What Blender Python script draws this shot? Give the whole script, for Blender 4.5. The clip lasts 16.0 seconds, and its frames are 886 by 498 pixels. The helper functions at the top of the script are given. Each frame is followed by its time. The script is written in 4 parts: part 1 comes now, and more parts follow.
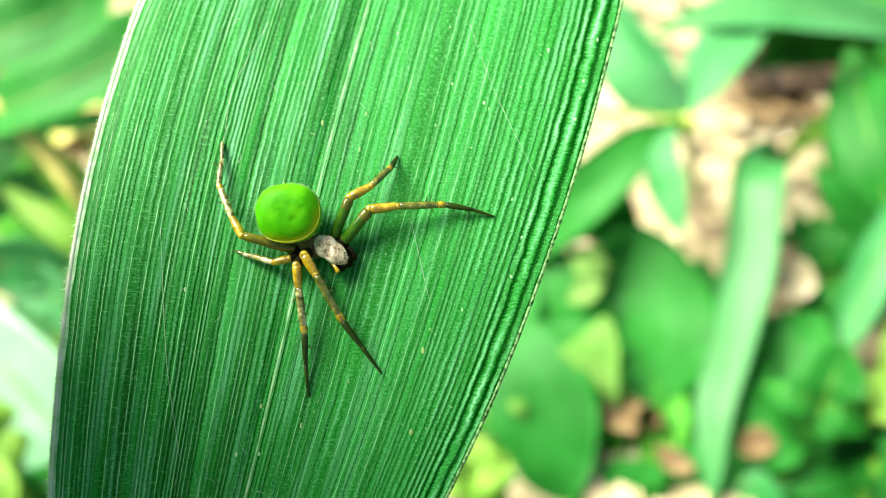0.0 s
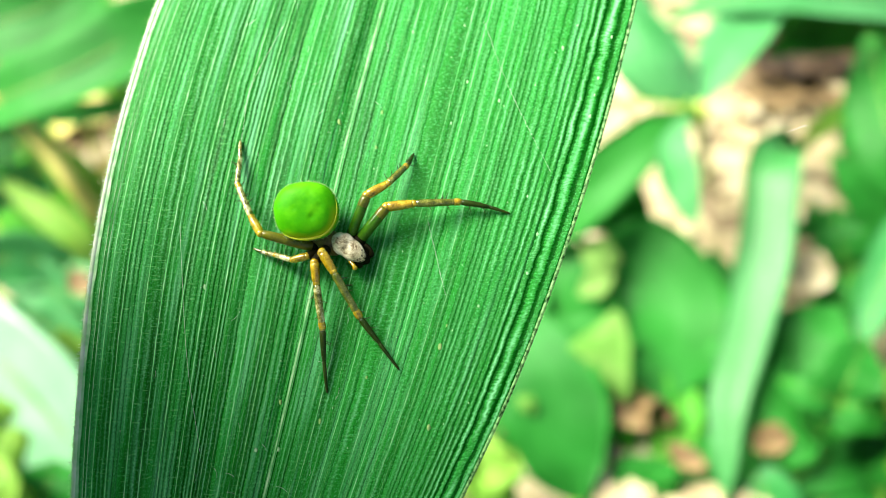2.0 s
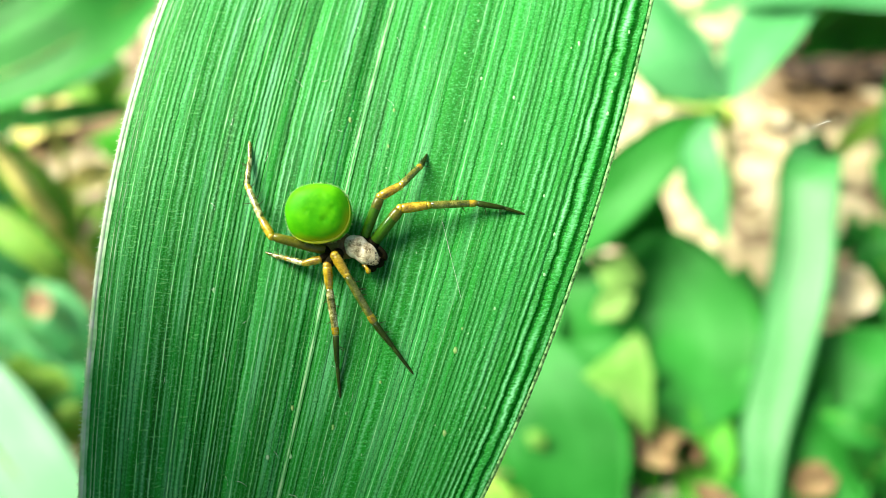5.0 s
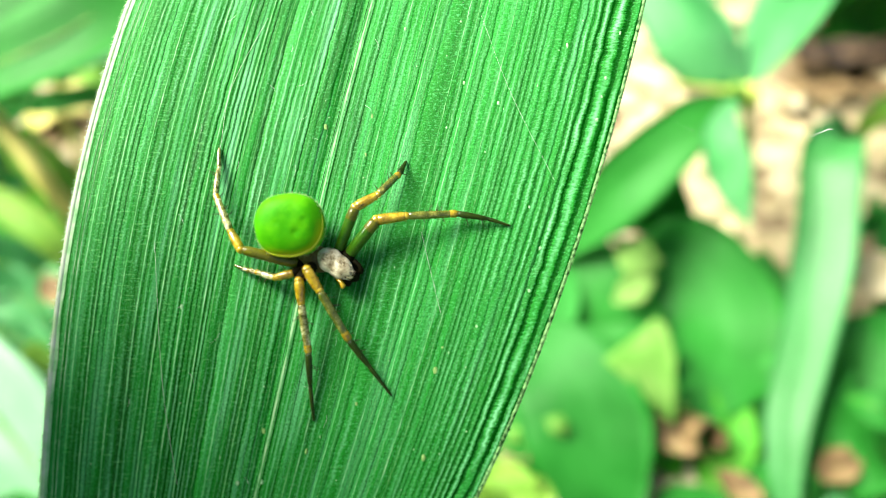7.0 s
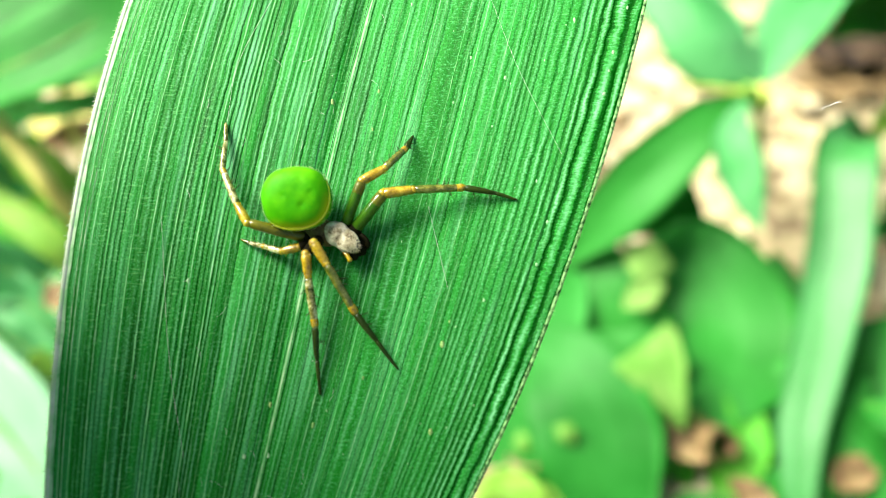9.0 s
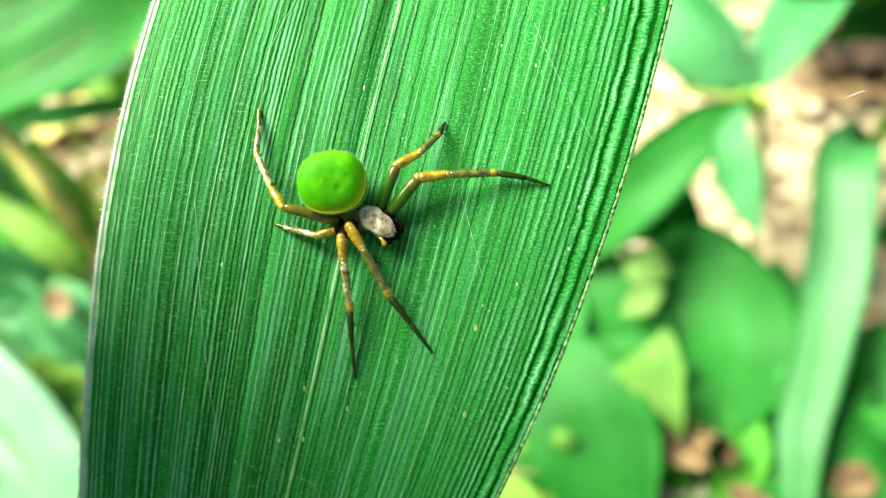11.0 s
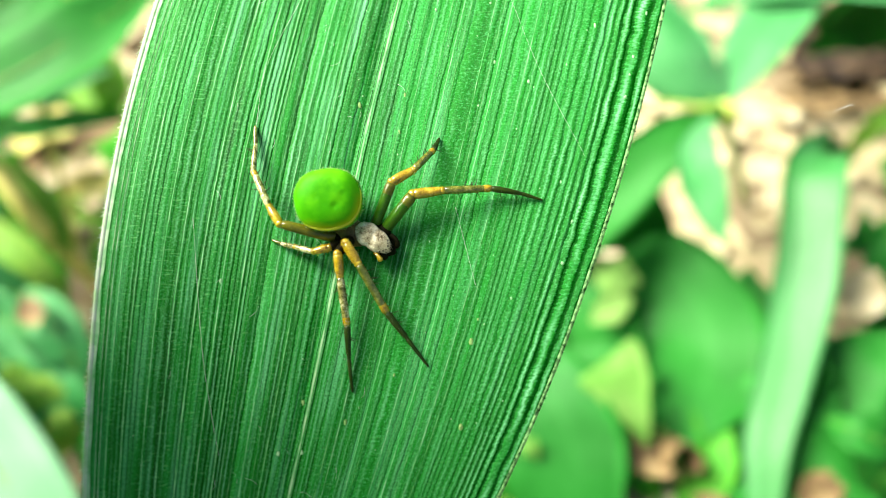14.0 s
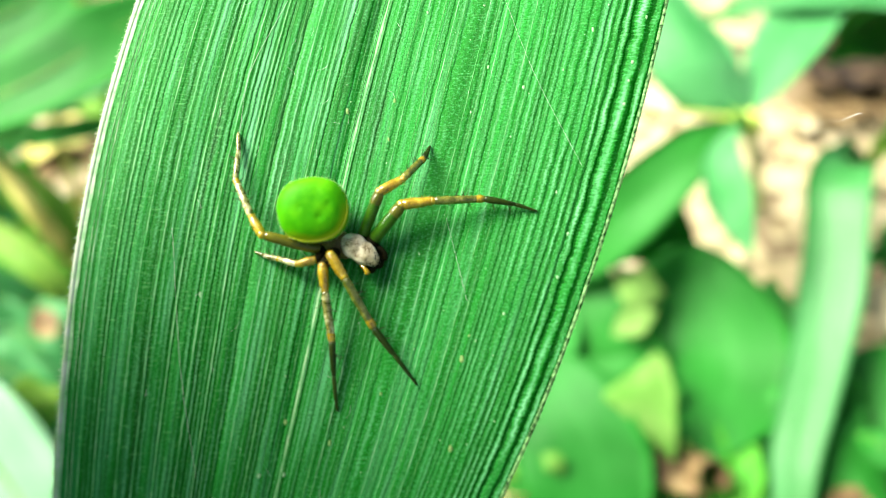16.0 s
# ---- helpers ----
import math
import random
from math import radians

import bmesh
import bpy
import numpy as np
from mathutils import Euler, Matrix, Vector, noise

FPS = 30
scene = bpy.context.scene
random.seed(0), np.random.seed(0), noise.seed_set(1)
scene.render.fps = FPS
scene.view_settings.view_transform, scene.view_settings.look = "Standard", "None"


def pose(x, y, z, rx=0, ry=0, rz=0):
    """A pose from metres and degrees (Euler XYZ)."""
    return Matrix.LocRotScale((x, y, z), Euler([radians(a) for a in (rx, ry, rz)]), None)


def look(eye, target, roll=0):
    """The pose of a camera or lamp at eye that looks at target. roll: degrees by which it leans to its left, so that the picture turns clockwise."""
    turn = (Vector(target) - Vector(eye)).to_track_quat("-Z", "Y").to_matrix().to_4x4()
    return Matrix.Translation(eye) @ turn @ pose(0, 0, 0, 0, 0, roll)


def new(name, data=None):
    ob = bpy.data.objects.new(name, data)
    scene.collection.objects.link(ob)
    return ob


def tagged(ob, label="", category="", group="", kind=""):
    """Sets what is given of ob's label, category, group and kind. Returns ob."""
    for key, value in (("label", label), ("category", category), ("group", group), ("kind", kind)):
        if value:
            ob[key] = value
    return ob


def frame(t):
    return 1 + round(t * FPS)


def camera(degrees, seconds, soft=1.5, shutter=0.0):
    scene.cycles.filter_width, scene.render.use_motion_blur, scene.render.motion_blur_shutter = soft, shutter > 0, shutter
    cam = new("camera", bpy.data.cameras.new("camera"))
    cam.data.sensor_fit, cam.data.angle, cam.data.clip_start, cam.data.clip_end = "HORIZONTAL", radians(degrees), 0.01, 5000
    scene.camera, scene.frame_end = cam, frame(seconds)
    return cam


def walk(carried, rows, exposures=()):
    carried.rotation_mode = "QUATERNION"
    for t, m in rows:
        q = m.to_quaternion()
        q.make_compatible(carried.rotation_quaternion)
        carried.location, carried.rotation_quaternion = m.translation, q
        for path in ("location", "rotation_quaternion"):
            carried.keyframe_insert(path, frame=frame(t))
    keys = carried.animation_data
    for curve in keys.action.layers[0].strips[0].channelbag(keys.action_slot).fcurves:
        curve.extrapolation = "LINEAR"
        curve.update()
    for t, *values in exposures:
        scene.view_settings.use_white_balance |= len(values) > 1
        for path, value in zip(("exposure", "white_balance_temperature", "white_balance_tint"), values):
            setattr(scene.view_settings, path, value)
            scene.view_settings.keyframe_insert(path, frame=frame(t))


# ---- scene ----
# A small green spider on a broad grass leaf, seen from a hand's width; undergrowth and litter behind.
CAMERA_PATH = [
    (0.0, -0.00007, -0.01833, 0.23285, 39.825, -1.607, -0.711),
    (0.5, 0.00041, -0.01489, 0.23234, 39.601, -1.691, -0.797),
    (1.0, 0.00067, -0.01376, 0.23046, 39.281, -1.374, -0.533),
    (1.5, 0.00160, -0.01218, 0.22959, 39.242, -1.243, -0.534),
    (2.0, 0.00034, -0.01393, 0.22977, 38.954, -1.073, -0.463),
    (2.5, 0.00112, -0.00862, 0.22187, 40.030, -0.776, -0.488),
    (3.0, 0.00343, -0.00784, 0.22351, 40.254, -0.785, -0.548),
    (3.5, 0.00526, -0.00698, 0.22321, 39.467, -1.032, -0.578),
    (3.7, 0.00509, -0.00608, 0.22143, 39.643, -0.916, -0.482),
    (5.8, 0.00431, 0.00402, 0.20324, 41.426, 0.068, 0.514),
    (6.0, 0.00431, 0.00499, 0.20151, 41.622, 0.154, 0.628),
    (6.5, 0.00341, 0.00502, 0.20134, 40.913, -0.857, -0.225),
    (7.0, -0.00000, -0.00000, 0.20700, 40.002, -0.013, -0.006),
    (7.5, 0.00173, 0.00107, 0.20962, 39.920, -0.093, -0.081),
    (8.0, 0.00039, 0.00308, 0.20447, 39.930, 0.515, 0.155),
    (8.5, 0.00031, 0.00260, 0.20599, 39.945, 0.695, 0.239),
    (8.7, 0.00062, 0.00260, 0.20604, 39.971, 0.727, 0.287),
    (10.8, 0.00406, 0.00284, 0.20668, 40.241, 1.253, 0.775),
    (11.0, 0.00446, 0.00289, 0.20676, 40.271, 1.330, 0.830),
    (11.5, 0.00882, 0.00205, 0.20487, 39.925, 1.738, 1.020),
    (12.0, 0.01894, 0.00256, 0.20281, 41.022, 2.513, 1.665),
    (12.5, 0.01147, 0.00380, 0.20396, 40.545, 1.845, 1.068),
    (13.0, 0.01048, 0.00234, 0.20489, 40.656, 1.464, 0.829),
    (13.5, 0.01093, 0.00143, 0.20680, 40.541, 1.635, 0.965),
    (14.0, 0.01495, 0.00184, 0.20819, 40.949, 1.779, 1.165),
    (14.5, 0.00775, 0.00301, 0.20720, 40.911, 1.430, 0.651),
    (15.0, 0.00550, 0.00262, 0.20775, 40.563, 1.168, 0.577),
    (15.5, 0.00749, 0.00498, 0.20849, 41.036, 0.920, 0.526),
    (16.0, 0.00818, 0.00501, 0.20686, 41.345, 1.506, 1.073),
]

LEAF_PATH = [
    (0.0, 0.00071, 0.01961, 0.18869, 38.907, -0.446, -0.467),
    (0.5, 0.00169, 0.02290, 0.18798, 38.686, -0.732, -0.642),
    (1.0, 0.00185, 0.02397, 0.18572, 38.543, -0.460, -0.338),
    (1.5, 0.00297, 0.02565, 0.18481, 38.570, -0.530, -0.484),
    (2.0, 0.00179, 0.02380, 0.18485, 37.991, -0.637, -0.488),
    (2.5, 0.00260, 0.03046, 0.17733, 39.591, 0.719, 0.326),
    (3.0, 0.00479, 0.03261, 0.17866, 39.427, 0.453, 0.328),
    (3.5, 0.00708, 0.03367, 0.17745, 38.737, 0.129, 0.291),
    (3.7, 0.00679, 0.03424, 0.17604, 38.948, 0.144, 0.316),
    (5.8, 0.00510, 0.04101, 0.16187, 40.967, 0.307, 0.657),
    (6.0, 0.00471, 0.04181, 0.16051, 41.233, 0.464, 0.829),
    (6.5, 0.00452, 0.04088, 0.16017, 40.561, -0.675, -0.008),
    (7.0, -0.00003, 0.03491, 0.16539, 39.995, 0.024, 0.008),
    (7.5, 0.00163, 0.03604, 0.16829, 39.746, -0.253, -0.190),
    (8.0, -0.00034, 0.03852, 0.16364, 39.788, 0.157, -0.177),
    (8.5, -0.00061, 0.03852, 0.16565, 39.823, 0.303, -0.135),
    (8.7, -0.00010, 0.03863, 0.16572, 39.805, 0.437, -0.005),
    (10.8, 0.00520, 0.04024, 0.16674, 39.591, 1.993, 1.288),
    (11.0, 0.00580, 0.04047, 0.16688, 39.565, 2.183, 1.428),
    (11.5, 0.01030, 0.04015, 0.16471, 39.482, 2.464, 1.766),
    (12.0, 0.01952, 0.04179, 0.16295, 40.157, 2.983, 2.478),
    (12.5, 0.01265, 0.04267, 0.16334, 39.727, 2.517, 2.059),
    (13.0, 0.01178, 0.04088, 0.16408, 40.067, 2.187, 1.869),
    (13.5, 0.01179, 0.03935, 0.16580, 40.095, 2.280, 1.979),
    (14.0, 0.01535, 0.03963, 0.16745, 40.448, 2.446, 2.197),
    (14.5, 0.00849, 0.04040, 0.16654, 40.029, 1.984, 1.575),
    (15.0, 0.00635, 0.03931, 0.16708, 39.673, 1.885, 1.479),
    (15.5, 0.00845, 0.04126, 0.16864, 39.946, 1.446, 1.191),
    (16.0, 0.00823, 0.04085, 0.16757, 40.509, 2.280, 1.823),
]

cam = camera(60, 16.0, soft=0.9)
cam.data.dof.use_dof = True
cam.data.dof.focus_distance = 0.0568
cam.data.dof.aperture_fstop = 17.5
walk(cam, [(t, pose(*p)) for t, *p in CAMERA_PATH])

# ---- light ----
SUN_ELEV, SUN_TURN = 51.0, -82.0   # degrees; turn from +y, to the right
world = bpy.data.worlds.new("sky")
scene.world = world
world.use_nodes = True
sky = world.node_tree.nodes.new("ShaderNodeTexSky")
sky.sky_type, sky.sun_disc, sky.dust_density, sky.ozone_density = "NISHITA", False, 4.0, 0.4
sky.sun_elevation, sky.sun_rotation = radians(SUN_ELEV), radians(SUN_TURN)
world.node_tree.links.new(sky.outputs[0], world.node_tree.nodes["Background"].inputs[0])
world.node_tree.nodes["Background"].inputs[1].default_value = 0.05
sun_dir = Vector((math.sin(radians(SUN_TURN)) * math.cos(radians(SUN_ELEV)),
                  math.cos(radians(SUN_TURN)) * math.cos(radians(SUN_ELEV)), math.sin(radians(SUN_ELEV))))
sun = new("sun", bpy.data.lights.new("sun", "SUN"))
sun.data.energy, sun.data.angle, sun.data.color = 5.0, radians(36), (1.0, 0.96, 0.84)
sun.matrix_world = look(sun_dir * 3, (0, 0, 0))
scene.view_settings.exposure = 1.32


# ---- building helpers ----
MM = 0.001


def part(name, bm, material, parent=None, label="", smooth=True, scale=MM):
    """One mesh object out of a bmesh whose lengths are millimetres."""
    me = bpy.data.meshes.new(name)
    bm.to_mesh(me)
    bm.free()
    me.transform(Matrix.Scale(scale, 4))
    me.polygons.foreach_set("use_smooth", [smooth] * len(me.polygons))
    if material:
        me.materials.append(material)
    ob = new(name, me)
    ob.parent = parent
    return tagged(ob, label)


def spline(points, n):
    """n + 1 points of a smooth line through the given rows of numbers."""
    p = np.array(points, float)
    p = np.vstack([2 * p[0] - p[1], p, 2 * p[-1] - p[-2]])
    out = []
    for x in np.linspace(0, len(p) - 3, n + 1):
        i = min(int(x), len(p) - 4)
        s = x - i
        a, b, c, d = p[i:i + 4]
        out.append(0.5 * (2 * b + (c - a) * s + (2 * a - 5 * b + 4 * c - d) * s ** 2 + (3 * b - a - 3 * c + d) * s ** 3))
    return np.array(out)


def tube(bm, line, sides=10, flat=1.0, close=True):
    """Adds a tube along rows of x, y, z, radius."""
    line = np.array(line, float)
    rings = []
    side = None
    for i, row in enumerate(line):
        way = Vector(line[min(i + 1, len(line) - 1)][:3] - line[max(i - 1, 0)][:3]).normalized()
        if side is None:
            side = way.orthogonal().normalized()
        side = (side - way * side.dot(way)).normalized()
        other = way.cross(side)
        rings.append([bm.verts.new(Vector(row[:3]) + float(row[3]) * (math.cos(a) * side + flat * math.sin(a) * other))
                      for a in (2 * math.pi * k / sides for k in range(sides))])
    for a, b in zip(rings, rings[1:]):
        for k in range(sides):
            bm.faces.new((a[k], a[(k + 1) % sides], b[(k + 1) % sides], b[k]))
    if close:
        bm.faces.new(rings[0][::-1])
        bm.faces.new(rings[-1])
    return bm


def blob(bm, middle, radii, turn=None, u=24, v=16, shape=None):
    """Adds a rounded body; shape(direction) gives a factor on its radius."""
    made = bmesh.ops.create_uvsphere(bm, u_segments=u, v_segments=v, radius=1.0)["verts"]
    m = (turn or Matrix.Identity(3)).to_3x3()
    for w in made:
        k = shape(w.co.normalized()) if shape else 1.0
        w.co = Vector(middle) + m @ Vector((w.co.x * radii[0] * k, w.co.y * radii[1] * k, w.co.z * radii[2] * k))
    return made


# ---- materials ----
class Nodes:
    """A short way to write node materials."""

    def __init__(self, name):
        self.mat = bpy.data.materials.new(name)
        self.mat.use_nodes = True
        self.tree = self.mat.node_tree
        self.tree.nodes.clear()

    def add(self, kind, ins=()):
        node = self.tree.nodes.new("ShaderNode" + kind)
        if kind == "Mix":
            node.data_type = "RGBA"
        for key, value in dict(ins).items():
            if isinstance(value, bpy.types.NodeSocket):
                self.tree.links.new(value, node.inputs[key])
            else:
                node.inputs[key].default_value = value
        return node

    def math(self, op, a, b=0.0, clamp=False):
        node = self.tree.nodes.new("ShaderNodeMath")
        node.operation, node.use_clamp = op, clamp
        for k, value in ((0, a), (1, b)):
            if isinstance(value, bpy.types.NodeSocket):
                self.tree.links.new(value, node.inputs[k])
            else:
                node.inputs[k].default_value = value
        return node.outputs[0]

    def stretch(self, vector, scale):
        return self.add("Mapping", {"Vector": vector, "Scale": scale}).outputs[0]

    def noise(self, vector, scale, detail=3.0, rough=0.5):
        return self.add("TexNoise", {"Vector": vector, "Scale": scale, "Detail": detail, "Roughness": rough}).outputs["Fac"]

    def ramp(self, fac, stops):
        node = self.add("ValToRGB", {"Fac": fac})
        e = node.color_ramp.elements
        while len(e) < len(stops):
            e.new(0.5)
        for k, (at, colour) in zip(e, stops):
            k.position, k.color = at, (*colour, 1.0) if len(colour) == 3 else colour
        return node.outputs["Color"]

    def mix(self, fac, a, b):
        return self.add("Mix", {0: fac, 6: a, 7: b}).outputs[2]

    def bump(self, height, strength, distance, normal=None):
        ins = {"Height": height, "Strength": strength, "Distance": distance}
        if normal:
            ins["Normal"] = normal
        return self.add("Bump", ins).outputs[0]

    def finish(self, shader):
        self.tree.links.new(shader, self.add("OutputMaterial").inputs[0])
        return self.mat


def rgba(c):
    return (*c, 1.0)


def grey(v):
    return (v, v, v)


def leaf_shader(n, colour, normal, rough=0.4, thin=0.3, gloss=0.5, back=None):
    """Leaf tissue: a glossy skin over scattering green that lets some light through."""
    body = n.add("BsdfPrincipled", {"Base Color": colour, "Roughness": rough, "Specular IOR Level": gloss, "Normal": normal})
    through_light = n.add("BsdfTranslucent", {"Color": back or colour, "Normal": normal})
    return n.add("MixShader", {0: thin, 1: body.outputs[0], 2: through_light.outputs[0]}).outputs[0]


def make_main_leaf():
    n = Nodes("broad grass leaf")
    uv = n.add("UVMap").outputs[0]
    axes = n.add("SeparateXYZ", {0: uv})
    u = axes.outputs[0]
    # the second map runs by ribs: one whole number from furrow to furrow
    ribs = n.add("UVMap")
    ribs.uv_map = "ribs"
    ribs = ribs.outputs[0]
    count = n.add("SeparateXYZ", {0: ribs}).outputs[0]
    band = n.noise(n.stretch(uv, (16, 0.5, 1)), 1.0, 3, 0.6)
    streak = n.noise(n.stretch(uv, (30, 1.3, 1)), 1.0, 3, 0.65)
    cells = n.noise(n.stretch(ribs, (3.8, 215, 1)), 1.0, 2, 0.7)
    ripple = n.noise(n.stretch(ribs, (1.1, 300, 1)), 1.0, 1, 0.5)
    grain = n.noise(n.stretch(uv, (420, 420, 1)), 1.0, 2, 0.7)
    cross = n.ramp(n.noise(n.stretch(ribs, (0.55, 250, 1)), 1.0, 1), [(0.62, grey(0)), (0.68, grey(1))])
    wobble = n.math("ADD", n.math("MULTIPLY", n.math("SUBTRACT", ripple, 0.5), 0.36), n.math("MULTIPLY", n.math("SUBTRACT", n.noise(n.stretch(ribs, (0.7, 22, 1)), 1.0, 2), 0.5), 0.5))
    place = n.math("ADD", count, wobble)
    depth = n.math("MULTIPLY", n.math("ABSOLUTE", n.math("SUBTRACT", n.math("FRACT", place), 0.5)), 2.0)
    own = n.add("TexWhiteNoise", {"Vector": n.add("CombineXYZ", {0: n.math("FLOOR", place)}).outputs[0]}).outputs["Value"]
    patch = n.noise(n.stretch(ribs, (0.4, 5.0, 1)), 1.0, 3, 0.6)
    slant = n.math("ADD", u, n.math("MULTIPLY", axes.outputs[1], 0.35))
    strong = n.ramp(u, [(0.02, grey(0.6)), (0.18, grey(0.75)), (0.36, grey(0.9)), (0.54, grey(0.5)), (0.84, grey(0.5)), (0.95, grey(1))])
    # the mint stops and tints below put the leaf's sheen into its colour
    green = n.ramp(band, [(0.28, (0.002, 0.200, 0.004)), (0.5, (0.006, 0.295, 0.012)), (0.74, (0.036, 0.460, 0.065))])
    green = n.mix(n.math("MULTIPLY", own, 0.45), green, rgba((0.002, 0.120, 0.005)))
    left_half = n.ramp(u, [(0.06, grey(0.35)), (0.2, grey(1)), (0.52, grey(1)), (0.64, grey(0.3))])
    green = n.mix(n.math("MULTIPLY", n.ramp(streak, [(0.32, grey(0.9)), (0.50, grey(0))]), left_half), green, rgba((0.001, 0.075, 0.003)))
    green = n.mix(n.math("MULTIPLY", n.ramp(streak, [(0.53, grey(0)), (0.70, grey(0.9))]), left_half), green, rgba((0.17, 0.60, 0.27)))
    green = n.mix(n.ramp(cells, [(0.28, grey(0.8)), (0.47, grey(0))]), green, rgba((0.001, 0.085, 0.005)))
    green = n.mix(n.ramp(cells, [(0.54, grey(0)), (0.68, grey(0.6))]), green, rgba((0.11, 0.58, 0.19)))
    green = n.mix(n.math("MULTIPLY", cross, n.ramp(slant, [(0.02, grey(0.55)), (0.18, grey(0.38)), (0.45, grey(0.15))])), green, rgba((0.18, 0.66, 0.18)))
    # pale crests paint sheen, dark furrows crease shade, stronger on some ribs than others
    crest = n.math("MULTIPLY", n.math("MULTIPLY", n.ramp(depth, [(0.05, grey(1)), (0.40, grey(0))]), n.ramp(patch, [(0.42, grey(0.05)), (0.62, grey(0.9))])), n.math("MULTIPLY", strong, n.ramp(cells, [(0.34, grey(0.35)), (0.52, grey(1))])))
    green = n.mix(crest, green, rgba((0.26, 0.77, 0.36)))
    # furrows go near-black and lose gloss, painting crease shade over the relief
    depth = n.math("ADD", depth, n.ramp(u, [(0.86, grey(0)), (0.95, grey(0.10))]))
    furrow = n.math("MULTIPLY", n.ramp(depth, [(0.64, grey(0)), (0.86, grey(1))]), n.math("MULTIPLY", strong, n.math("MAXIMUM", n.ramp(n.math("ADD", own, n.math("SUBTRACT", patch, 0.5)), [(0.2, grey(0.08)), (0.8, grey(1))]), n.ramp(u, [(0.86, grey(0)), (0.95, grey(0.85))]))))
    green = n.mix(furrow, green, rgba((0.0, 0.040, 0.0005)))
    h = n.math("ADD", n.math("MULTIPLY", cells, 0.6), n.math("MULTIPLY", grain, 0.5))
    h = n.math("SUBTRACT", h, n.math("MULTIPLY", furrow, 0.7))
    normal = n.bump(h, 0.8, 0.00010)
    rough = n.math("ADD", n.math("MULTIPLY", grain, 0.25), 0.36)
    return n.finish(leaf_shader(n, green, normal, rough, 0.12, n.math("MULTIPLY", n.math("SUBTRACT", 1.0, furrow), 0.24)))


def make_vein(name, a, b, rough=0.45, gloss=0.15, scale=700.0):
    n = Nodes(name)
    uv = n.add("TexCoord").outputs["Object"]
    v = n.noise(uv, scale, 3, 0.6)
    colour = n.mix(n.ramp(v, [(0.35, grey(0)), (0.65, grey(1))]), rgba(a), rgba(b))
    return n.finish(leaf_shader(n, colour, n.bump(v, 0.3, 0.0001), rough, 0.2, gloss))


def make_foliage(name, dark, light, rough=0.42, thin=0.35, lines=60.0, gloss=0.5):
    """Leaves of the undergrowth: long fine ribs and slow changes of green."""
    n = Nodes(name)
    uv = n.add("UVMap").outputs[0]
    rib = n.noise(n.stretch(uv, (lines, 0.8, 1)), 1.0, 3, 0.6)
    slow = n.noise(n.add("TexCoord").outputs["Object"], 24.0, 4, 0.6)
    ends = n.noise(n.stretch(uv, (1.5, 3.0, 1)), 1.0, 2)
    shade = n.add("ObjectInfo").outputs["Random"]
    fac = n.math("ADD", n.math("MULTIPLY", rib, 0.3), n.math("MULTIPLY", slow, 0.55))
    fac = n.math("ADD", fac, n.math("MULTIPLY", ends, 0.35))
    fac = n.math("ADD", fac, n.math("MULTIPLY", shade, 0.16))
    colour = n.ramp(fac, [(0.50, dark), (0.84, light)])
    return n.finish(leaf_shader(n, colour, n.bump(rib, 0.35, 0.0004), rough, thin, gloss))


def make_plain(name, stops, scale, rough, bump=0.4, far=0.0005, spec=0.5, soft=0.0, coat=0.0):
    n = Nodes(name)
    at = n.add("TexCoord").outputs["Object"]
    big = n.noise(at, scale, 4, 0.6)
    small = n.noise(at, scale * 7, 3, 0.6)
    fac = n.math("ADD", n.math("MULTIPLY", big, 0.65), n.math("MULTIPLY", small, 0.35))
    body = n.add("BsdfPrincipled", {"Base Color": n.ramp(fac, stops), "Roughness": rough, "Specular IOR Level": spec,
                                    "Normal": n.bump(fac, bump, far), "Coat Weight": coat, "Coat Roughness": 0.12, "Coat IOR": 1.6,
                                    "Subsurface Weight": soft, "Subsurface Radius": (0.0005, 0.0004, 0.0001), "Subsurface Scale": 1.0})
    return n.finish(body.outputs[0])


LEAF = make_main_leaf()
VEIN = make_vein("pale vein", (0.020, 0.30, 0.035), (0.24, 0.64, 0.20))
MIDRIB = make_vein("whitish vein", (0.12, 0.44, 0.14), (0.40, 0.66, 0.36))
# furrow strips near-black, with the crease shade put into their colour
GROOVE = make_vein("furrow in painted shade", (0.0005, 0.024, 0.001), (0.002, 0.055, 0.004), 0.6, 0.02)
LONG_VEIN = make_vein("long pale vein", (0.15, 0.70, 0.18), (0.48, 0.90, 0.48))
MARGIN = make_vein("pale leaf margin", (0.58, 0.84, 0.46), (0.92, 0.96, 0.82))
RIM_GREEN = make_vein("toothed margin", (0.003, 0.05, 0.003), (0.30, 0.62, 0.22), 0.45, 0.15, 2600.0)
PALE_BAND = make_vein("pale margin band", (0.22, 0.62, 0.22), (0.70, 0.92, 0.62))
FLECK = make_plain("pale fleck", [(0.3, (0.20, 0.58, 0.20)), (0.7, (0.58, 0.80, 0.50))], 4000, 0.6)
TAN_FLECK = make_plain("tan fleck", [(0.3, (0.16, 0.42, 0.08)), (0.7, (0.42, 0.58, 0.20))], 4000, 0.6)

SILK = make_plain("spider silk", [(0.3, (0.70, 0.72, 0.68)), (0.7, (0.85, 0.86, 0.82))], 900, 0.25)

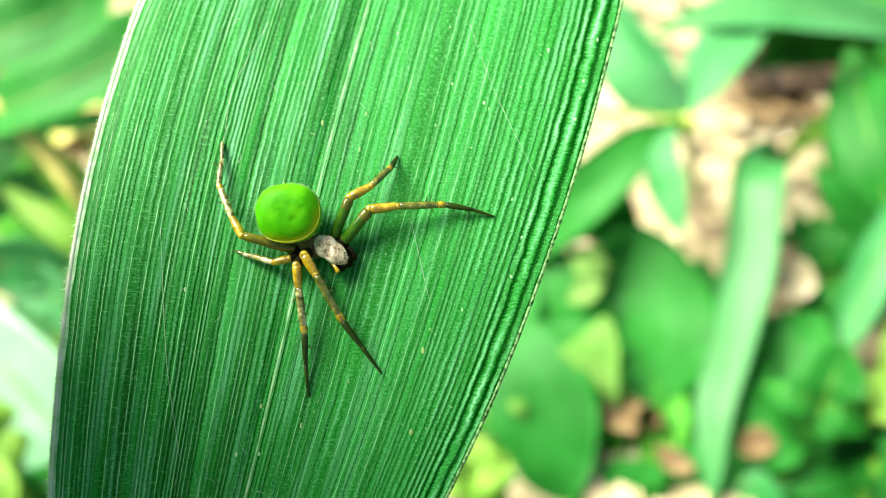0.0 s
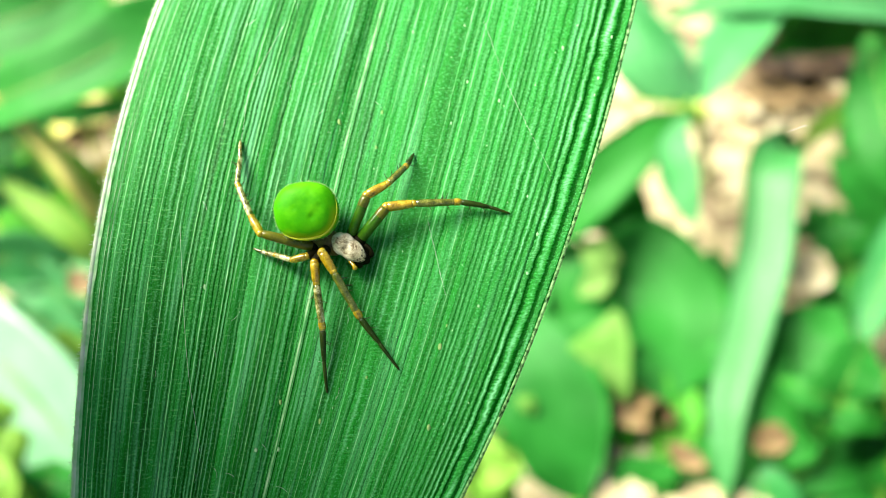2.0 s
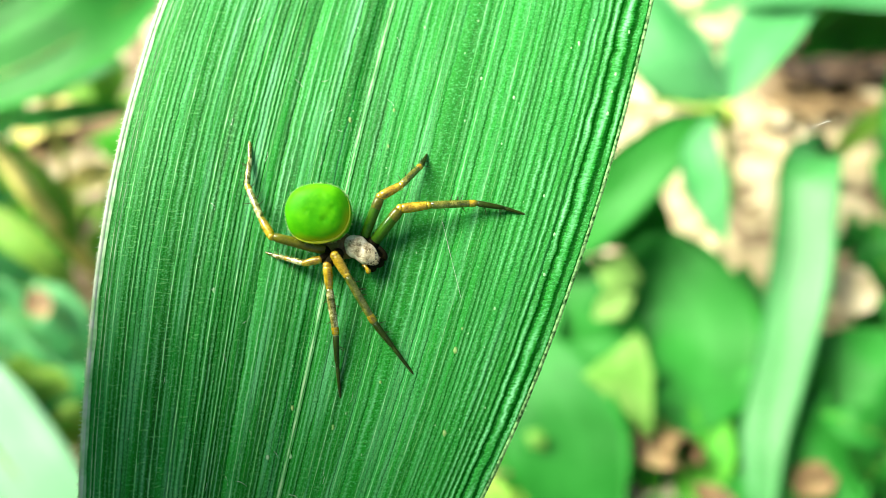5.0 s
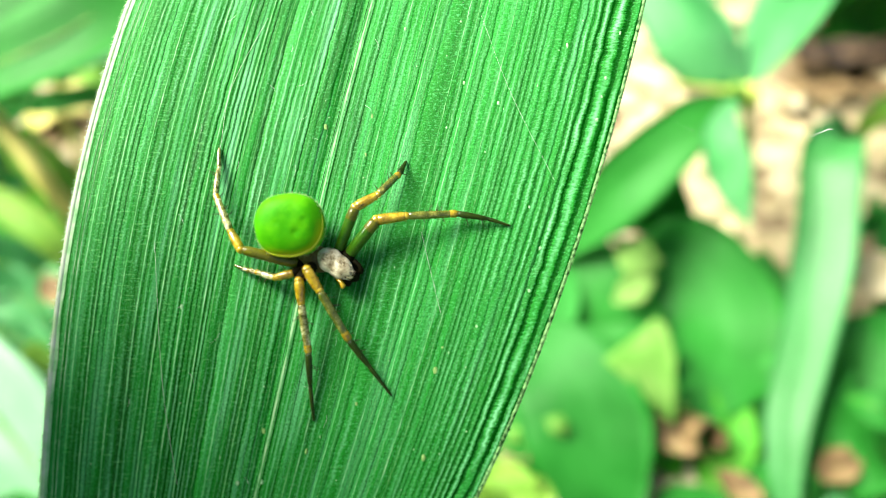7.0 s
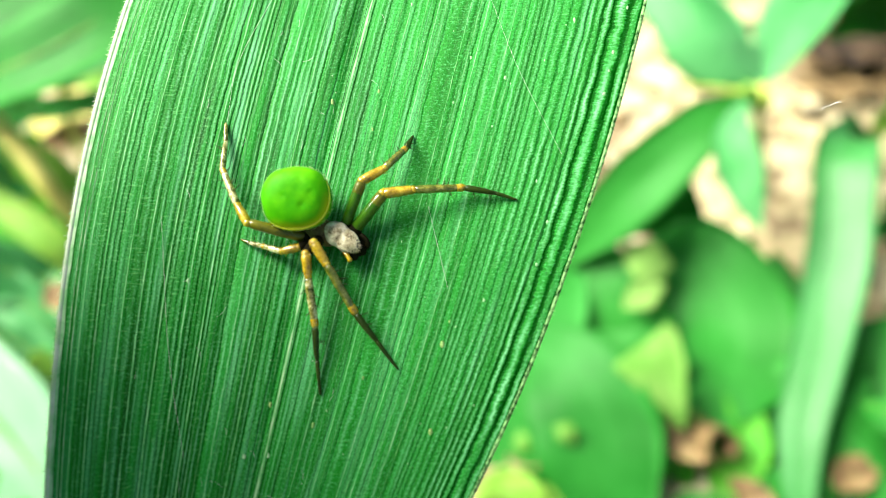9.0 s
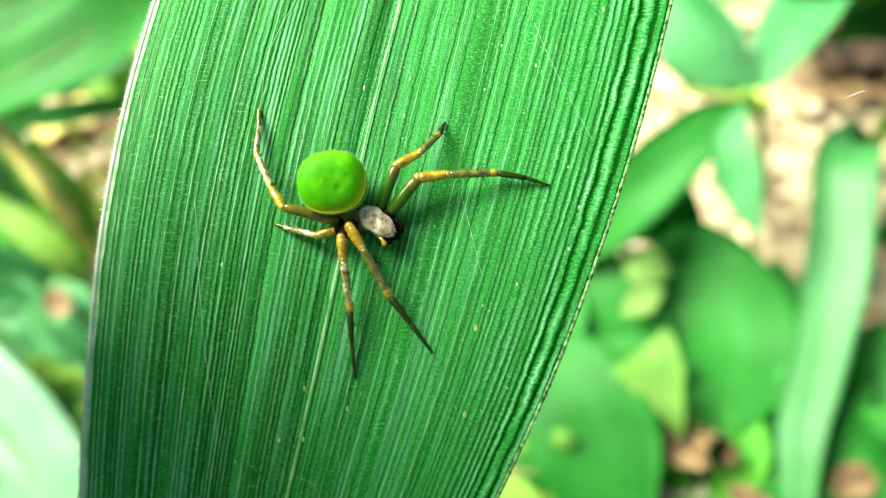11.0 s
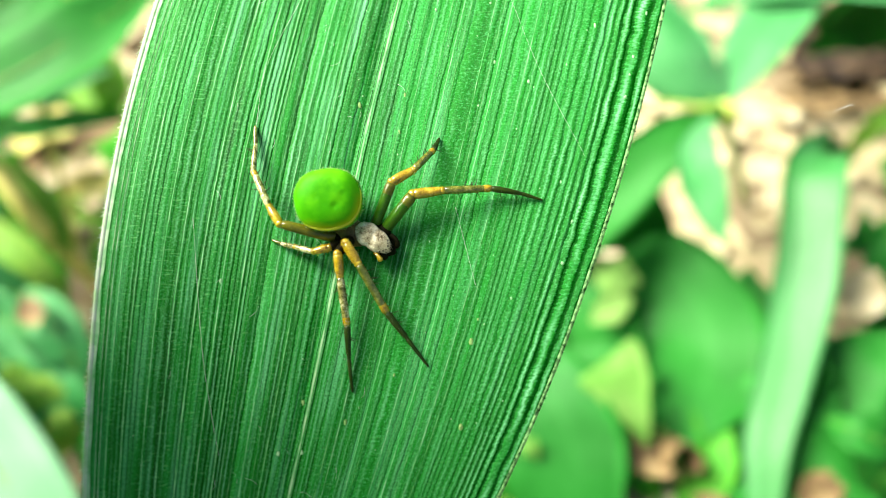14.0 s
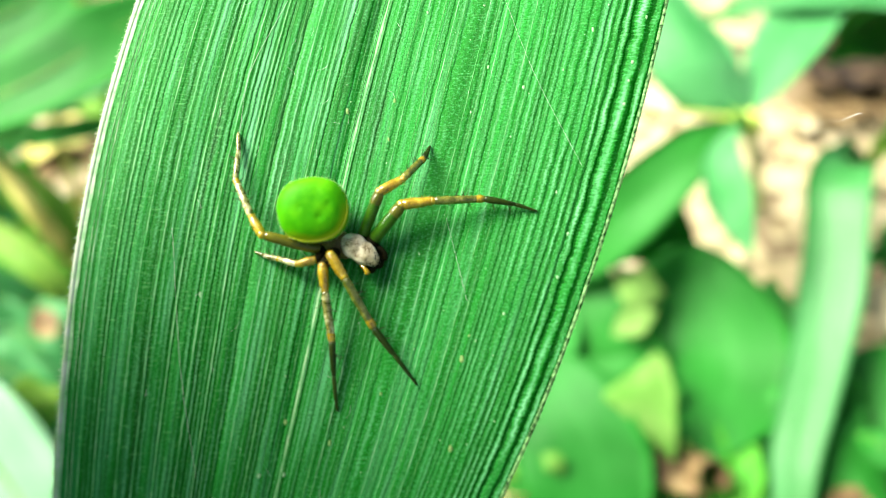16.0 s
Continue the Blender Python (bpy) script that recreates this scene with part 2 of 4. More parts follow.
GRASS = make_foliage("mid green foliage", (0.011, 0.20, 0.012), (0.055, 0.40, 0.055), 0.5, 0.40, 60.0, 0.28)
GRASS_DARK = make_foliage("dark green foliage", (0.009, 0.17, 0.011), (0.045, 0.37, 0.050), 0.5, 0.40, 60.0, 0.28)
GRASS_PALE = make_foliage("pale green foliage", (0.030, 0.31, 0.055), (0.15, 0.52, 0.19), 0.42, 0.35, 60.0, 0.35)
# near-black green paints in the shade of the hollow under the hanging grass
GRASS_SHADOWED = make_foliage("foliage with shade in its green", (0.006, 0.075, 0.005), (0.020, 0.17, 0.015), 0.55, 0.25, 60.0, 0.1)
ARCH_GREEN = make_foliage("light green foliage", (0.015, 0.22, 0.020), (0.10, 0.40, 0.12), 0.42, 0.30, 26.0, 0.45)
# darkened copy of the foliage green; the shade is in the colour
GRASS_SHADE = make_foliage("foliage dimmed by painted shade", (0.003, 0.09, 0.003), (0.012, 0.19, 0.008), 0.55, 0.3, 60.0, 0.12)
# glossy, and its green paled to paint in a bright highlight
GRASS_SHEEN = make_foliage("glossy foliage with painted sheen", (0.13, 0.48, 0.18), (0.46, 0.76, 0.50), 0.30, 0.3, 60.0, 0.7)
UNDERSIDE = make_foliage("pale leaf underside", (0.08, 0.42, 0.11), (0.26, 0.62, 0.30), 0.5, 0.35, 60.0, 0.2)
GRASS_LIME = make_foliage("yellow green foliage", (0.14, 0.42, 0.030), (0.42, 0.66, 0.12), 0.5, 0.42, 60.0, 0.25)
GRASS_YELLOWING = make_foliage("yellowing foliage", (0.14, 0.44, 0.05), (0.40, 0.64, 0.18), 0.5, 0.42, 60.0, 0.25)
SPROUT = make_foliage("bright green foliage", (0.045, 0.42, 0.018), (0.15, 0.58, 0.045), 0.5, 0.42, 60.0, 0.25)
STEM = make_plain("green stem", [(0.3, (0.09, 0.30, 0.03)), (0.7, (0.28, 0.48, 0.08))], 120, 0.45)
YOUNG_STEM = make_plain("yellow green node", [(0.3, (0.40, 0.58, 0.06)), (0.7, (0.66, 0.76, 0.16))], 120, 0.45)
STRAW = make_plain("straw stem", [(0.3, (0.48, 0.46, 0.07)), (0.7, (0.76, 0.70, 0.22))], 120, 0.6)
DRY = make_plain("dry leaf", [(0.25, (0.30, 0.22, 0.10)), (0.5, (0.60, 0.51, 0.29)), (0.75, (0.82, 0.76, 0.53))], 60, 0.75, 0.6, 0.001)
DRY_BROWN = make_plain("brown dry leaf", [(0.35, (0.045, 0.027, 0.010)), (0.5, (0.20, 0.13, 0.050)), (0.65, (0.44, 0.33, 0.15))], 110, 0.75, 0.6, 0.001)
# near-black leaf colour paints in the deep shade under the hanging grass
DRY_SHADE_DARK = make_plain("dead leaf with painted shade", [(0.35, (0.004, 0.003, 0.002)), (0.5, (0.03, 0.017, 0.008)), (0.65, (0.12, 0.075, 0.03))], 130, 0.8, 0.6, 0.001)


def make_soil():
    """Bare pale soil with darker crumbs, passing into moss and dark humus."""
    n = Nodes("soil")
    at = n.add("TexCoord").outputs["Object"]
    big = n.noise(at, 14, 4, 0.6)
    small = n.noise(at, 98, 3, 0.6)
    fac = n.math("ADD", n.math("MULTIPLY", big, 0.65), n.math("MULTIPLY", small, 0.35))
    bare = n.ramp(fac, [(0.25, (0.08, 0.055, 0.028)), (0.5, (0.26, 0.20, 0.11)), (0.75, (0.50, 0.42, 0.26))])
    humus = n.ramp(n.noise(at, 40, 4, 0.65), [(0.3, (0.03, 0.035, 0.012)), (0.55, (0.07, 0.11, 0.025)), (0.75, (0.16, 0.15, 0.06))])
    off = n.add("VectorMath", {0: at, 1: (0.05, 0.3, 0.0)})
    off.operation = "DISTANCE"
    reach = n.math("ADD", off.outputs["Value"], n.math("MULTIPLY", n.noise(at, 2.2, 4, 0.6), 0.9))
    colour = n.mix(n.ramp(reach, [(0.62, grey(0)), (0.98, grey(0.92))]), bare, humus)
    body = n.add("BsdfPrincipled", {"Base Color": colour, "Roughness": 0.9, "Normal": n.bump(fac, 0.9, 0.004)})
    return n.finish(body.outputs[0])


SOIL = make_soil()


# ---- the ground ----
def ground_height(x, y):
    return 0.012 * noise.noise(Vector((x * 7, y * 7, 3.0))) + 0.005 * noise.noise(Vector((x * 30, y * 30, 8.0)))


def build_ground():
    bm = bmesh.new()
    steps = sorted({round(s * v, 4) for s in (-1, 1) for v in [i * 0.02 for i in range(36)] + [0.9, 1.3, 2, 4, 9, 25, 80, 300]})
    grid = [[bm.verts.new((x, y + 0.3, ground_height(x, y + 0.3))) for x in steps] for y in steps]
    for a, b in zip(grid, grid[1:]):
        for k in range(len(steps) - 1):
            bm.faces.new((a[k], a[k + 1], b[k + 1], b[k]))
    tagged(part("ground", bm, SOIL, scale=1.0), "bare pale soil under leaf litter", "ground", kind="structure")


build_ground()


# ---- the broad leaf ----
# Its space: x across the leaf, y towards its base, z out of its upper face, in millimetres.
LEFT = [(-76, -19), (-50, -23.5), (-34, -25.6), (-24, -26.3), (-12, -26.8), (0, -26.7), (12, -25.3), (24, -22.4), (45, -14.5), (80, -1), (115, 12), (140, 18.6)]
RIGHT = [(-76, -18.6), (-50, -13.5), (-34, -6.6), (-24, -1.2), (-12, 4.7), (0, 9.4), (12, 13.2), (24, 16.2), (45, 20), (80, 24), (115, 25), (140, 21.4)]
BEND = [(-76, -1.0), (-50, 3.0), (-34, 3.4), (-24, 2.5), (-12, 1.1), (0, -0.67), (12, -2.75), (24, -5.1), (45, -9), (80, -15), (115, -24), (140, -34)]
LEFT_LINE, RIGHT_LINE, BEND_LINE = (spline(rows, 220) for rows in (LEFT, RIGHT, BEND))


def edges(y):
    return np.interp(y, LEFT_LINE[:, 0], LEFT_LINE[:, 1]), np.interp(y, RIGHT_LINE[:, 0], RIGHT_LINE[:, 1])


RIBS = 88


def rib_count(u):
    """How many ribs lie between the left margin and u; they widen towards the right margin."""
    return RIBS * (u + 0.006 * np.sin(u * 23) + 0.0035 * np.sin(u * 61 + 1.0)) - 26 * np.maximum(0.0, u - 0.50)


def relief(u, y):
    """The pleats across the leaf: steep furrows near the open margin, soft ones elsewhere."""
    p = rib_count(u)
    f, i = p - np.floor(p), np.floor(p)
    crest = 1 - np.abs(2 * f - 1) ** 3
    own = 0.55 + 0.9 * np.abs(np.sin(i * 12.9898) * 43758.5453 % 1.0) * np.interp(u, (0.84, 0.92), (1.0, 0.5))
    tall = np.interp(u, (0.0, 0.1, 0.3, 0.48, 0.55, 0.8, 0.88, 0.95, 1.0), (0.012, 0.016, 0.026, 0.030, 0.010, 0.010, 0.022, 0.045, 0.055))
    h = tall * own * crest * (0.8 + 0.2 * np.sin(y * 0.31 + i * 2.1))
    h = h + 0.030 * np.sin(u * 2 * math.pi * 9.5 + 1.2) * np.where((u > 0.5) & (u < 0.88), 0.5, 1.0)
    h = h - 0.20 * np.exp(-((u - 0.462) / 0.012) ** 2) - 0.16 * np.exp(-((u - 0.20) / 0.018) ** 2)
    return h - 0.12 * np.exp(-((u - 0.33) / 0.012) ** 2)


def leaf_place(u, y, lift=0.0):
    """x, y, z of the leaf's upper face; u runs from 0 to 1 across it. Takes arrays."""
    a, b = edges(y)
    s = 2 * u - 1
    yy = np.clip(y, -30.0, 30.0)
    width = np.minimum(1.0, (b - a) / 36.0)
    z = np.interp(y, BEND_LINE[:, 0], BEND_LINE[:, 1]) - 0.19 * s + 1.30 * s * s + 0.046 * s * yy
    z = z - 0.75 * (np.maximum(0.0, 0.11 - u) / 0.11) ** 2 * width + relief(u, y) * width
    return a + (b - a) * u, y, z + lift


def leaf_point(u, y, lift=0.0):
    return Vector([float(c) for c in leaf_place(u, y, lift)])


def leaf_at(x, y, lift=0.0):
    a, b = edges(y)
    return leaf_point((x - a) / (b - a), y, lift)


def build_leaf():
    top = tagged(new("grass_leaf"), "broad green grass leaf with fine parallel veins, swaying", "leaf")
    ys = np.concatenate([np.linspace(-76, -26, 26)[:-1], np.linspace(-26, 28, 120)[:-1], np.linspace(28, 140, 50)])
    us = np.linspace(0, 1, 7 * RIBS + 1)

    def sheet(us, ys, lift, flip):
        """A grid over the leaf: its points, faces and, for each point, both maps."""
        u, y = (g.ravel() for g in np.meshgrid(us, ys))
        w = len(us)
        first = (np.arange(len(ys) - 1)[:, None] * w + np.arange(w - 1)[None, :]).ravel()
        faces = np.stack([first, first + 1, first + w + 1, first + w], 1)
        return np.stack(leaf_place(u, y, lift), 1), faces[:, ::-1] if flip else faces, np.stack([u, y / 36.0], 1), np.stack([rib_count(u), y / 36.0], 1)

    # the upper face, and a coarser under face 0.3 mm below
    p, f, m1, m2 = sheet(us, ys, 0.0, False)
    p2, f2, n1, n2 = sheet(us[::14], ys[::3], -0.30, True)
    me = bpy.data.meshes.new("blade")
    me.from_pydata((np.vstack([p, p2]) * MM).tolist(), [], np.vstack([f, f2 + len(p)]).tolist())
    corners = np.vstack([f, f2 + len(p)]).ravel()
    for name, a, b in (("UVMap", m1, n1), ("ribs", m2, n2)):
        me.uv_layers.new(name=name).data.foreach_set("uv", np.vstack([a, b])[corners].ravel())
    me.polygons.foreach_set("use_smooth", [True] * len(me.polygons))
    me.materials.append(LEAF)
    blade_part = new("blade", me)
    blade_part.parent = top

    rng = random.Random(4)

    def strip(name, u, half, lift, material, y0=-70.0, y1=132.0, wander=0.0012):
        """A raised or sunken vein along the leaf."""
        b = bmesh.new()
        rows = []
        seed = rng.random() * 50
        steps = np.concatenate([np.linspace(y0, -26, 12)[:-1], np.linspace(-26, 28, 130)[:-1], np.linspace(28, y1, 20)]) if y0 < -26 else np.linspace(y0, y1, 60)
        for y in steps:
            w = half * (0.75 + 0.5 * noise.noise(Vector((seed, y * 0.5, 0))))
            a, c = edges(y)
            uu = u + wander * noise.noise(Vector((seed, y * 0.12, 5))) + 0.0008 * noise.noise(Vector((seed, y * 1.7, 9)))
            du = w / max(c - a, 1.0)
            rows.append([b.verts.new(leaf_point(uu - du, y, -0.012)), b.verts.new(leaf_point(uu, y, lift)), b.verts.new(leaf_point(uu + du, y, -0.012))])
        for p, q in zip(rows, rows[1:]):
            for k in (0, 1):
                b.faces.new((p[k], p[k + 1], q[k + 1], q[k]))
        return part(name, b, material, top)

    def crest_near(u):
        """The crest of the rib that lies nearest to u."""
        for k in range(8):
            p = rib_count(u)
            u -= (p - math.floor(p) - 0.5) / RIBS
        return u

    strip("midrib", 0.476, 0.12, 0.05, MIDRIB)
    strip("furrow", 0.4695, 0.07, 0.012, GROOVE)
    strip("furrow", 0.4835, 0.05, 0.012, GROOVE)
    for u in (0.045, 0.085, 0.125, 0.165, 0.205, 0.245, 0.285):
        strip("long_vein", crest_near(u), 0.050, 0.035, LONG_VEIN)
    for u in (0.352, 0.405, 0.558, 0.612, 0.664, 0.712, 0.766):
        strip("long_vein", crest_near(u), 0.036, 0.03, LONG_VEIN)
    for k in range(16):
        u = 0.30 + 0.52 * k / 16 + rng.uniform(-0.012, 0.012)
        strip("vein", crest_near(u), rng.choice((0.022, 0.028, 0.034)), 0.03, VEIN)
    strip("margin_band", 0.009, 0.28, 0.06, PALE_BAND, wander=0.0)
    for u in (0.026, 0.034):
        strip("margin_band", u, 0.040, 0.04, PALE_BAND)
    # margins: a pale thickened edge with hair-fine teeth, and a darker, sawn one
    for name, u, material, size in (("pale_margin", 0.003, MARGIN, 0.20), ("toothed_margin", 0.998, RIM_GREEN, 0.13)):
        b = bmesh.new()
        line = [(*leaf_point(u, y, -0.03), size * min(1, (140 - y) / 20 + 0.2, (y + 78) / 20)) for y in np.linspace(-74, 138, 160)]
        tube(b, line, 8)
        many = 1300 if u < 0.5 else 420
        for k in range(many):
            y = -27 + 55 * k / many
            base = leaf_point(u, y, 0.05)
            out = -1 if u < 0.5 else 1
            long = rng.uniform(0.16, 0.46) if u < 0.5 else rng.uniform(0.10, 0.26)
            base.x -= out * rng.uniform(0.0, 0.14)
            tip = base + Vector((out * long, rng.uniform(-0.25, 0.05), rng.uniform(-0.05, 0.15)))
            side = Vector((0, 0.035 if u < 0.5 else 0.085, 0.0))
            if u < 0.5:
                tube(b, [(*base, 0.030), (*tip, 0.010)], 4, close=False)
                continue
            b.faces.new((b.verts.new(base - side), b.verts.new(base + side), b.verts.new(tip)))
            b.faces.new((b.verts.new(base + Vector((0, 0, 0.07))), b.verts.new(base - Vector((0, 0, 0.07))), b.verts.new(tip)))
        part(name, b, material, top)
    # pale flecks on the face
    dust = [(rng.uniform(0.42, 0.97), rng.uniform(-24, 24), rng.uniform(0.03, 0.06)) for k in range(40)]
    dust += [(rng.uniform(0.10, 0.42), rng.uniform(-24, 20), rng.uniform(0.03, 0.05)) for k in range(8)]
    specks = [(edges(y)[0] + u * (edges(y)[1] - edges(y)[0]), y, r, FLECK) for u, y, r in dust]
    for x, y, r, m in [(x, y, r * 0.75, m) for x, y, r, m in FLECKS] + specks:
        b = bmesh.new()
        blob(b, leaf_at(x, y, 0.02), (r * 0.8, r * rng.uniform(0.9, 1.6), 0.05), None, 8, 6,
             lambda d, s=rng.random() * 40: 1 + 0.9 * noise.noise(d * 2.2 + Vector((s, 0, 0))))
        part("fleck", b, m, top)
    # short pale fibres caught on the ribs
    b = bmesh.new()
    for k in range(46):
        u, y, a = rng.uniform(0.16, 0.60), rng.uniform(-22, 24), rng.uniform(0.2, 2.9)
        long = rng.uniform(0.3, 1.0)
        p = leaf_point(u, y)
        ends = [leaf_at(p.x + long * s * math.cos(a + 0.4 * s), p.y + long * s * math.sin(a + 0.4 * s), 0.05 + 0.05 * abs(s)) for s in (-0.5, 0.0, 0.5)]
        tube(b, spline([(*q, 0.008) for q in ends], 6), 4)
    part("fibres", b, SILK, top, "short pale fibres")
    # two unseen blades added beside the leaf to shade its low corner
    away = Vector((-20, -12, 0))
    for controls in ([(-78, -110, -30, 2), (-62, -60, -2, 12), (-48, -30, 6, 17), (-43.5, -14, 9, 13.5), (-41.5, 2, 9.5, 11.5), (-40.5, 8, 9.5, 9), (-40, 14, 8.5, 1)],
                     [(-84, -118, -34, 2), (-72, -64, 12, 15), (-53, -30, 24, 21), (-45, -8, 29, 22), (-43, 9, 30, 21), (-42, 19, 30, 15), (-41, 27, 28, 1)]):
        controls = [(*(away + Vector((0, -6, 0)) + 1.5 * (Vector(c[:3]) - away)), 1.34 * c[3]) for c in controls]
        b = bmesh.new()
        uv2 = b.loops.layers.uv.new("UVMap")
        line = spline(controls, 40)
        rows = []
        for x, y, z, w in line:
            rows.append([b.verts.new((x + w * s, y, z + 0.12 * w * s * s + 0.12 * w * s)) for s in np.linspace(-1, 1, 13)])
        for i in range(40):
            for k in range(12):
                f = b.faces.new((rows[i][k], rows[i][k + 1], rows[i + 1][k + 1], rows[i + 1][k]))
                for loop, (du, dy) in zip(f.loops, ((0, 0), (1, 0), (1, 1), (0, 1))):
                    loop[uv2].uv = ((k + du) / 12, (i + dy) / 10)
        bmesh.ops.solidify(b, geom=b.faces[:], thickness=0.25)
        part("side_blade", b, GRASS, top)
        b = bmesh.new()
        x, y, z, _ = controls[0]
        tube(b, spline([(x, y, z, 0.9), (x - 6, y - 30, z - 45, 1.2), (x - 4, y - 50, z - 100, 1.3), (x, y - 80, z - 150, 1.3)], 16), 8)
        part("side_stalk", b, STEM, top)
    # stalk from the leaf's base back to the ground, far behind the view
    b = bmesh.new()
    foot = [(20, 140, -34, 1.6), (26, 190, -60, 1.7), (45, 300, -170, 1.9), (80, 360, -420, 2.1)]
    tube(b, spline(foot, 40), 10)
    part("stalk", b, STEM, top)
    return top


FLECKS = [(6.9, -0.05 + 0.1, 0.16, FLECK), (4.1, 10.7, 0.15, FLECK), (1.6, 12.3, 0.14, FLECK), (-2.8, 16.6, 0.14, FLECK), (1.4, 17.1, 0.14, FLECK),
          (11.1, 9.3, 0.18, FLECK), (11.5, 11.0, 0.16, FLECK), (11.85, 12.4, 0.16, FLECK), (9.2, 15.0, 0.17, FLECK), (6.2, 3.0, 0.12, FLECK), (6.08, -2.9, 0.15, FLECK),
          (-0.48, -8.46, 0.22, TAN_FLECK), (0.0, -6.9, 0.12, TAN_FLECK), (-1.3, -14.4, 0.26, TAN_FLECK), (-18.3, -4.1, 0.16, FLECK), (-12.4, -12.6, 0.2, TAN_FLECK),
          (-8.6, 9.0, 0.2, TAN_FLECK), (-14.0, -16.0, 0.16, FLECK), (-12.4, -16.0, 0.15, FLECK), (-9.4, -14.0, 0.16, TAN_FLECK), (-5.2, 9.8, 0.15, TAN_FLECK),
          (-5.6, 6.9, 0.13, TAN_FLECK), (0.3, 8.9, 0.12, FLECK), (13.0, 15.8, 0.13, FLECK), (2.4, -5.4, 0.13, FLECK), (-6.0, -10.8, 0.14, TAN_FLECK)]
grass_leaf = build_leaf()


# ---- the spider ----
ABDOMEN = (2.46, 2.24, 1.55)


def make_abdomen():
    """Leaf-green skin, yellow towards the seam that faces the head; the mesh's own middle is its centre."""
    n = Nodes("spider abdomen")
    at = n.add("TexCoord").outputs["Object"]
    v = n.noise(at, 900, 3, 0.6)
    patches = n.noise(at, 420, 3, 0.6)
    colour = n.ramp(v, [(0.3, (0.045, 0.34, 0.001)), (0.7, (0.085, 0.45, 0.002))])
    colour = n.mix(n.ramp(patches, [(0.46, grey(0)), (0.68, grey(0.5))]), colour, rgba((0.15, 0.54, 0.006)))
    unit = n.add("SeparateXYZ", {0: n.stretch(at, tuple(1000 / r for r in ABDOMEN))})
    x, y, z = (n.math("ADD", o, n.math("MULTIPLY", n.math("SUBTRACT", patches, 0.5), 0.25)) for o in unit.outputs[:3])
    front = n.ramp(n.math("SUBTRACT", n.math("MULTIPLY", x, 0.50), n.math("MULTIPLY", y, 0.87)), [(0.25, grey(0)), (0.70, grey(1))])
    low = n.ramp(z, [(0.30, grey(0)), (0.45, grey(1)), (0.62, grey(0.7)), (0.80, grey(0))])
    colour = n.mix(n.math("MULTIPLY", front, low), colour, rgba((0.62, 0.66, 0.012)))
    body = n.add("BsdfPrincipled", {"Base Color": colour, "Roughness": 0.5, "Specular IOR Level": 0.10, "Subsurface Weight": 0.4,
                                    "Subsurface Radius": (0.0004, 0.0006, 0.0001), "Subsurface Scale": 1.0, "Normal": n.bump(v, 0.3, 0.00008)})
    return n.finish(body.outputs[0])


GREEN_SKIN = make_abdomen()
YELLOW_SKIN = make_plain("yellow green skin", [(0.3, (0.50, 0.58, 0.008)), (0.7, (0.80, 0.80, 0.04))], 800, 0.45, 0.3, 0.00004)
FUZZ = make_plain("pale fuzz", [(0.3, (0.40, 0.62, 0.20)), (0.7, (0.60, 0.75, 0.40))], 800, 0.5)
SHIELD = make_plain("downy grey brown shell", [(0.40, (0.14, 0.10, 0.04)), (0.48, (0.54, 0.46, 0.27)), (0.57, (0.92, 0.87, 0.66))], 1700, 0.5, 1.0, 0.00012, 0.4, 0.0, 0.0)
DOWN = make_plain("cream down", [(0.3, (0.42, 0.34, 0.16)), (0.7, (0.92, 0.86, 0.62))], 1500, 0.35, 0.3, 0.00002)
DARK_SHELL = make_plain("dark brown shell", [(0.3, (0.003, 0.004, 0.001)), (0.7, (0.016, 0.013, 0.004))], 900, 0.6, 0.4, 0.00005, 0.06)
BROWN_SHELL = make_plain("brown downy shell", [(0.3, (0.05, 0.035, 0.008)), (0.7, (0.26, 0.18, 0.06))], 1300, 0.45, 0.7, 0.00006, 0.3)
AMBER = make_plain("amber leg skin", [(0.36, (0.12, 0.075, 0.001)), (0.52, (0.46, 0.31, 0.005)), (0.66, (0.78, 0.60, 0.05))], 1500, 0.25, 0.6, 0.00004, 0.5, 0.25, 1.0)
OLIVE = make_plain("olive leg skin", [(0.36, (0.030, 0.055, 0.002)), (0.52, (0.13, 0.15, 0.010)), (0.66, (0.36, 0.36, 0.06))], 1500, 0.25, 0.8, 0.00005, 0.5, 0.25, 1.0)
TAWNY = make_plain("pale tawny leg skin", [(0.40, (0.06, 0.07, 0.004)), (0.49, (0.30, 0.29, 0.06)), (0.58, (0.82, 0.80, 0.46))], 1700, 0.22, 0.8, 0.00005, 0.5, 0.25, 1.0)
DARK_LEG = make_plain("dark olive leg skin", [(0.3, (0.005, 0.020, 0.001)), (0.7, (0.035, 0.060, 0.004))], 900, 0.35, 0.4, 0.00003, 0.25)
DARK_FEMUR = make_plain("deep green brown leg skin", [(0.3, (0.010, 0.085, 0.002)), (0.7, (0.070, 0.180, 0.006))], 900, 0.35, 0.4, 0.00003, 0.15, 0.2, 0.3)
BRONZE = make_plain("bronze leg skin", [(0.3, (0.045, 0.065, 0.002)), (0.7, (0.20, 0.19, 0.010))], 900, 0.3, 0.4, 0.00003, 0.25, 0.2, 0.4)
EYE = make_plain("black eye", [(0.3, (0.004, 0.004, 0.004)), (0.7, (0.01, 0.01, 0.01))], 900, 0.08)

BASE = leaf_at(-8.6, 0.6)


def on_leaf(x, y, lift):
    """A point of the spider's own space, at a height over the leaf."""
    return leaf_at(x, y, lift) - BASE


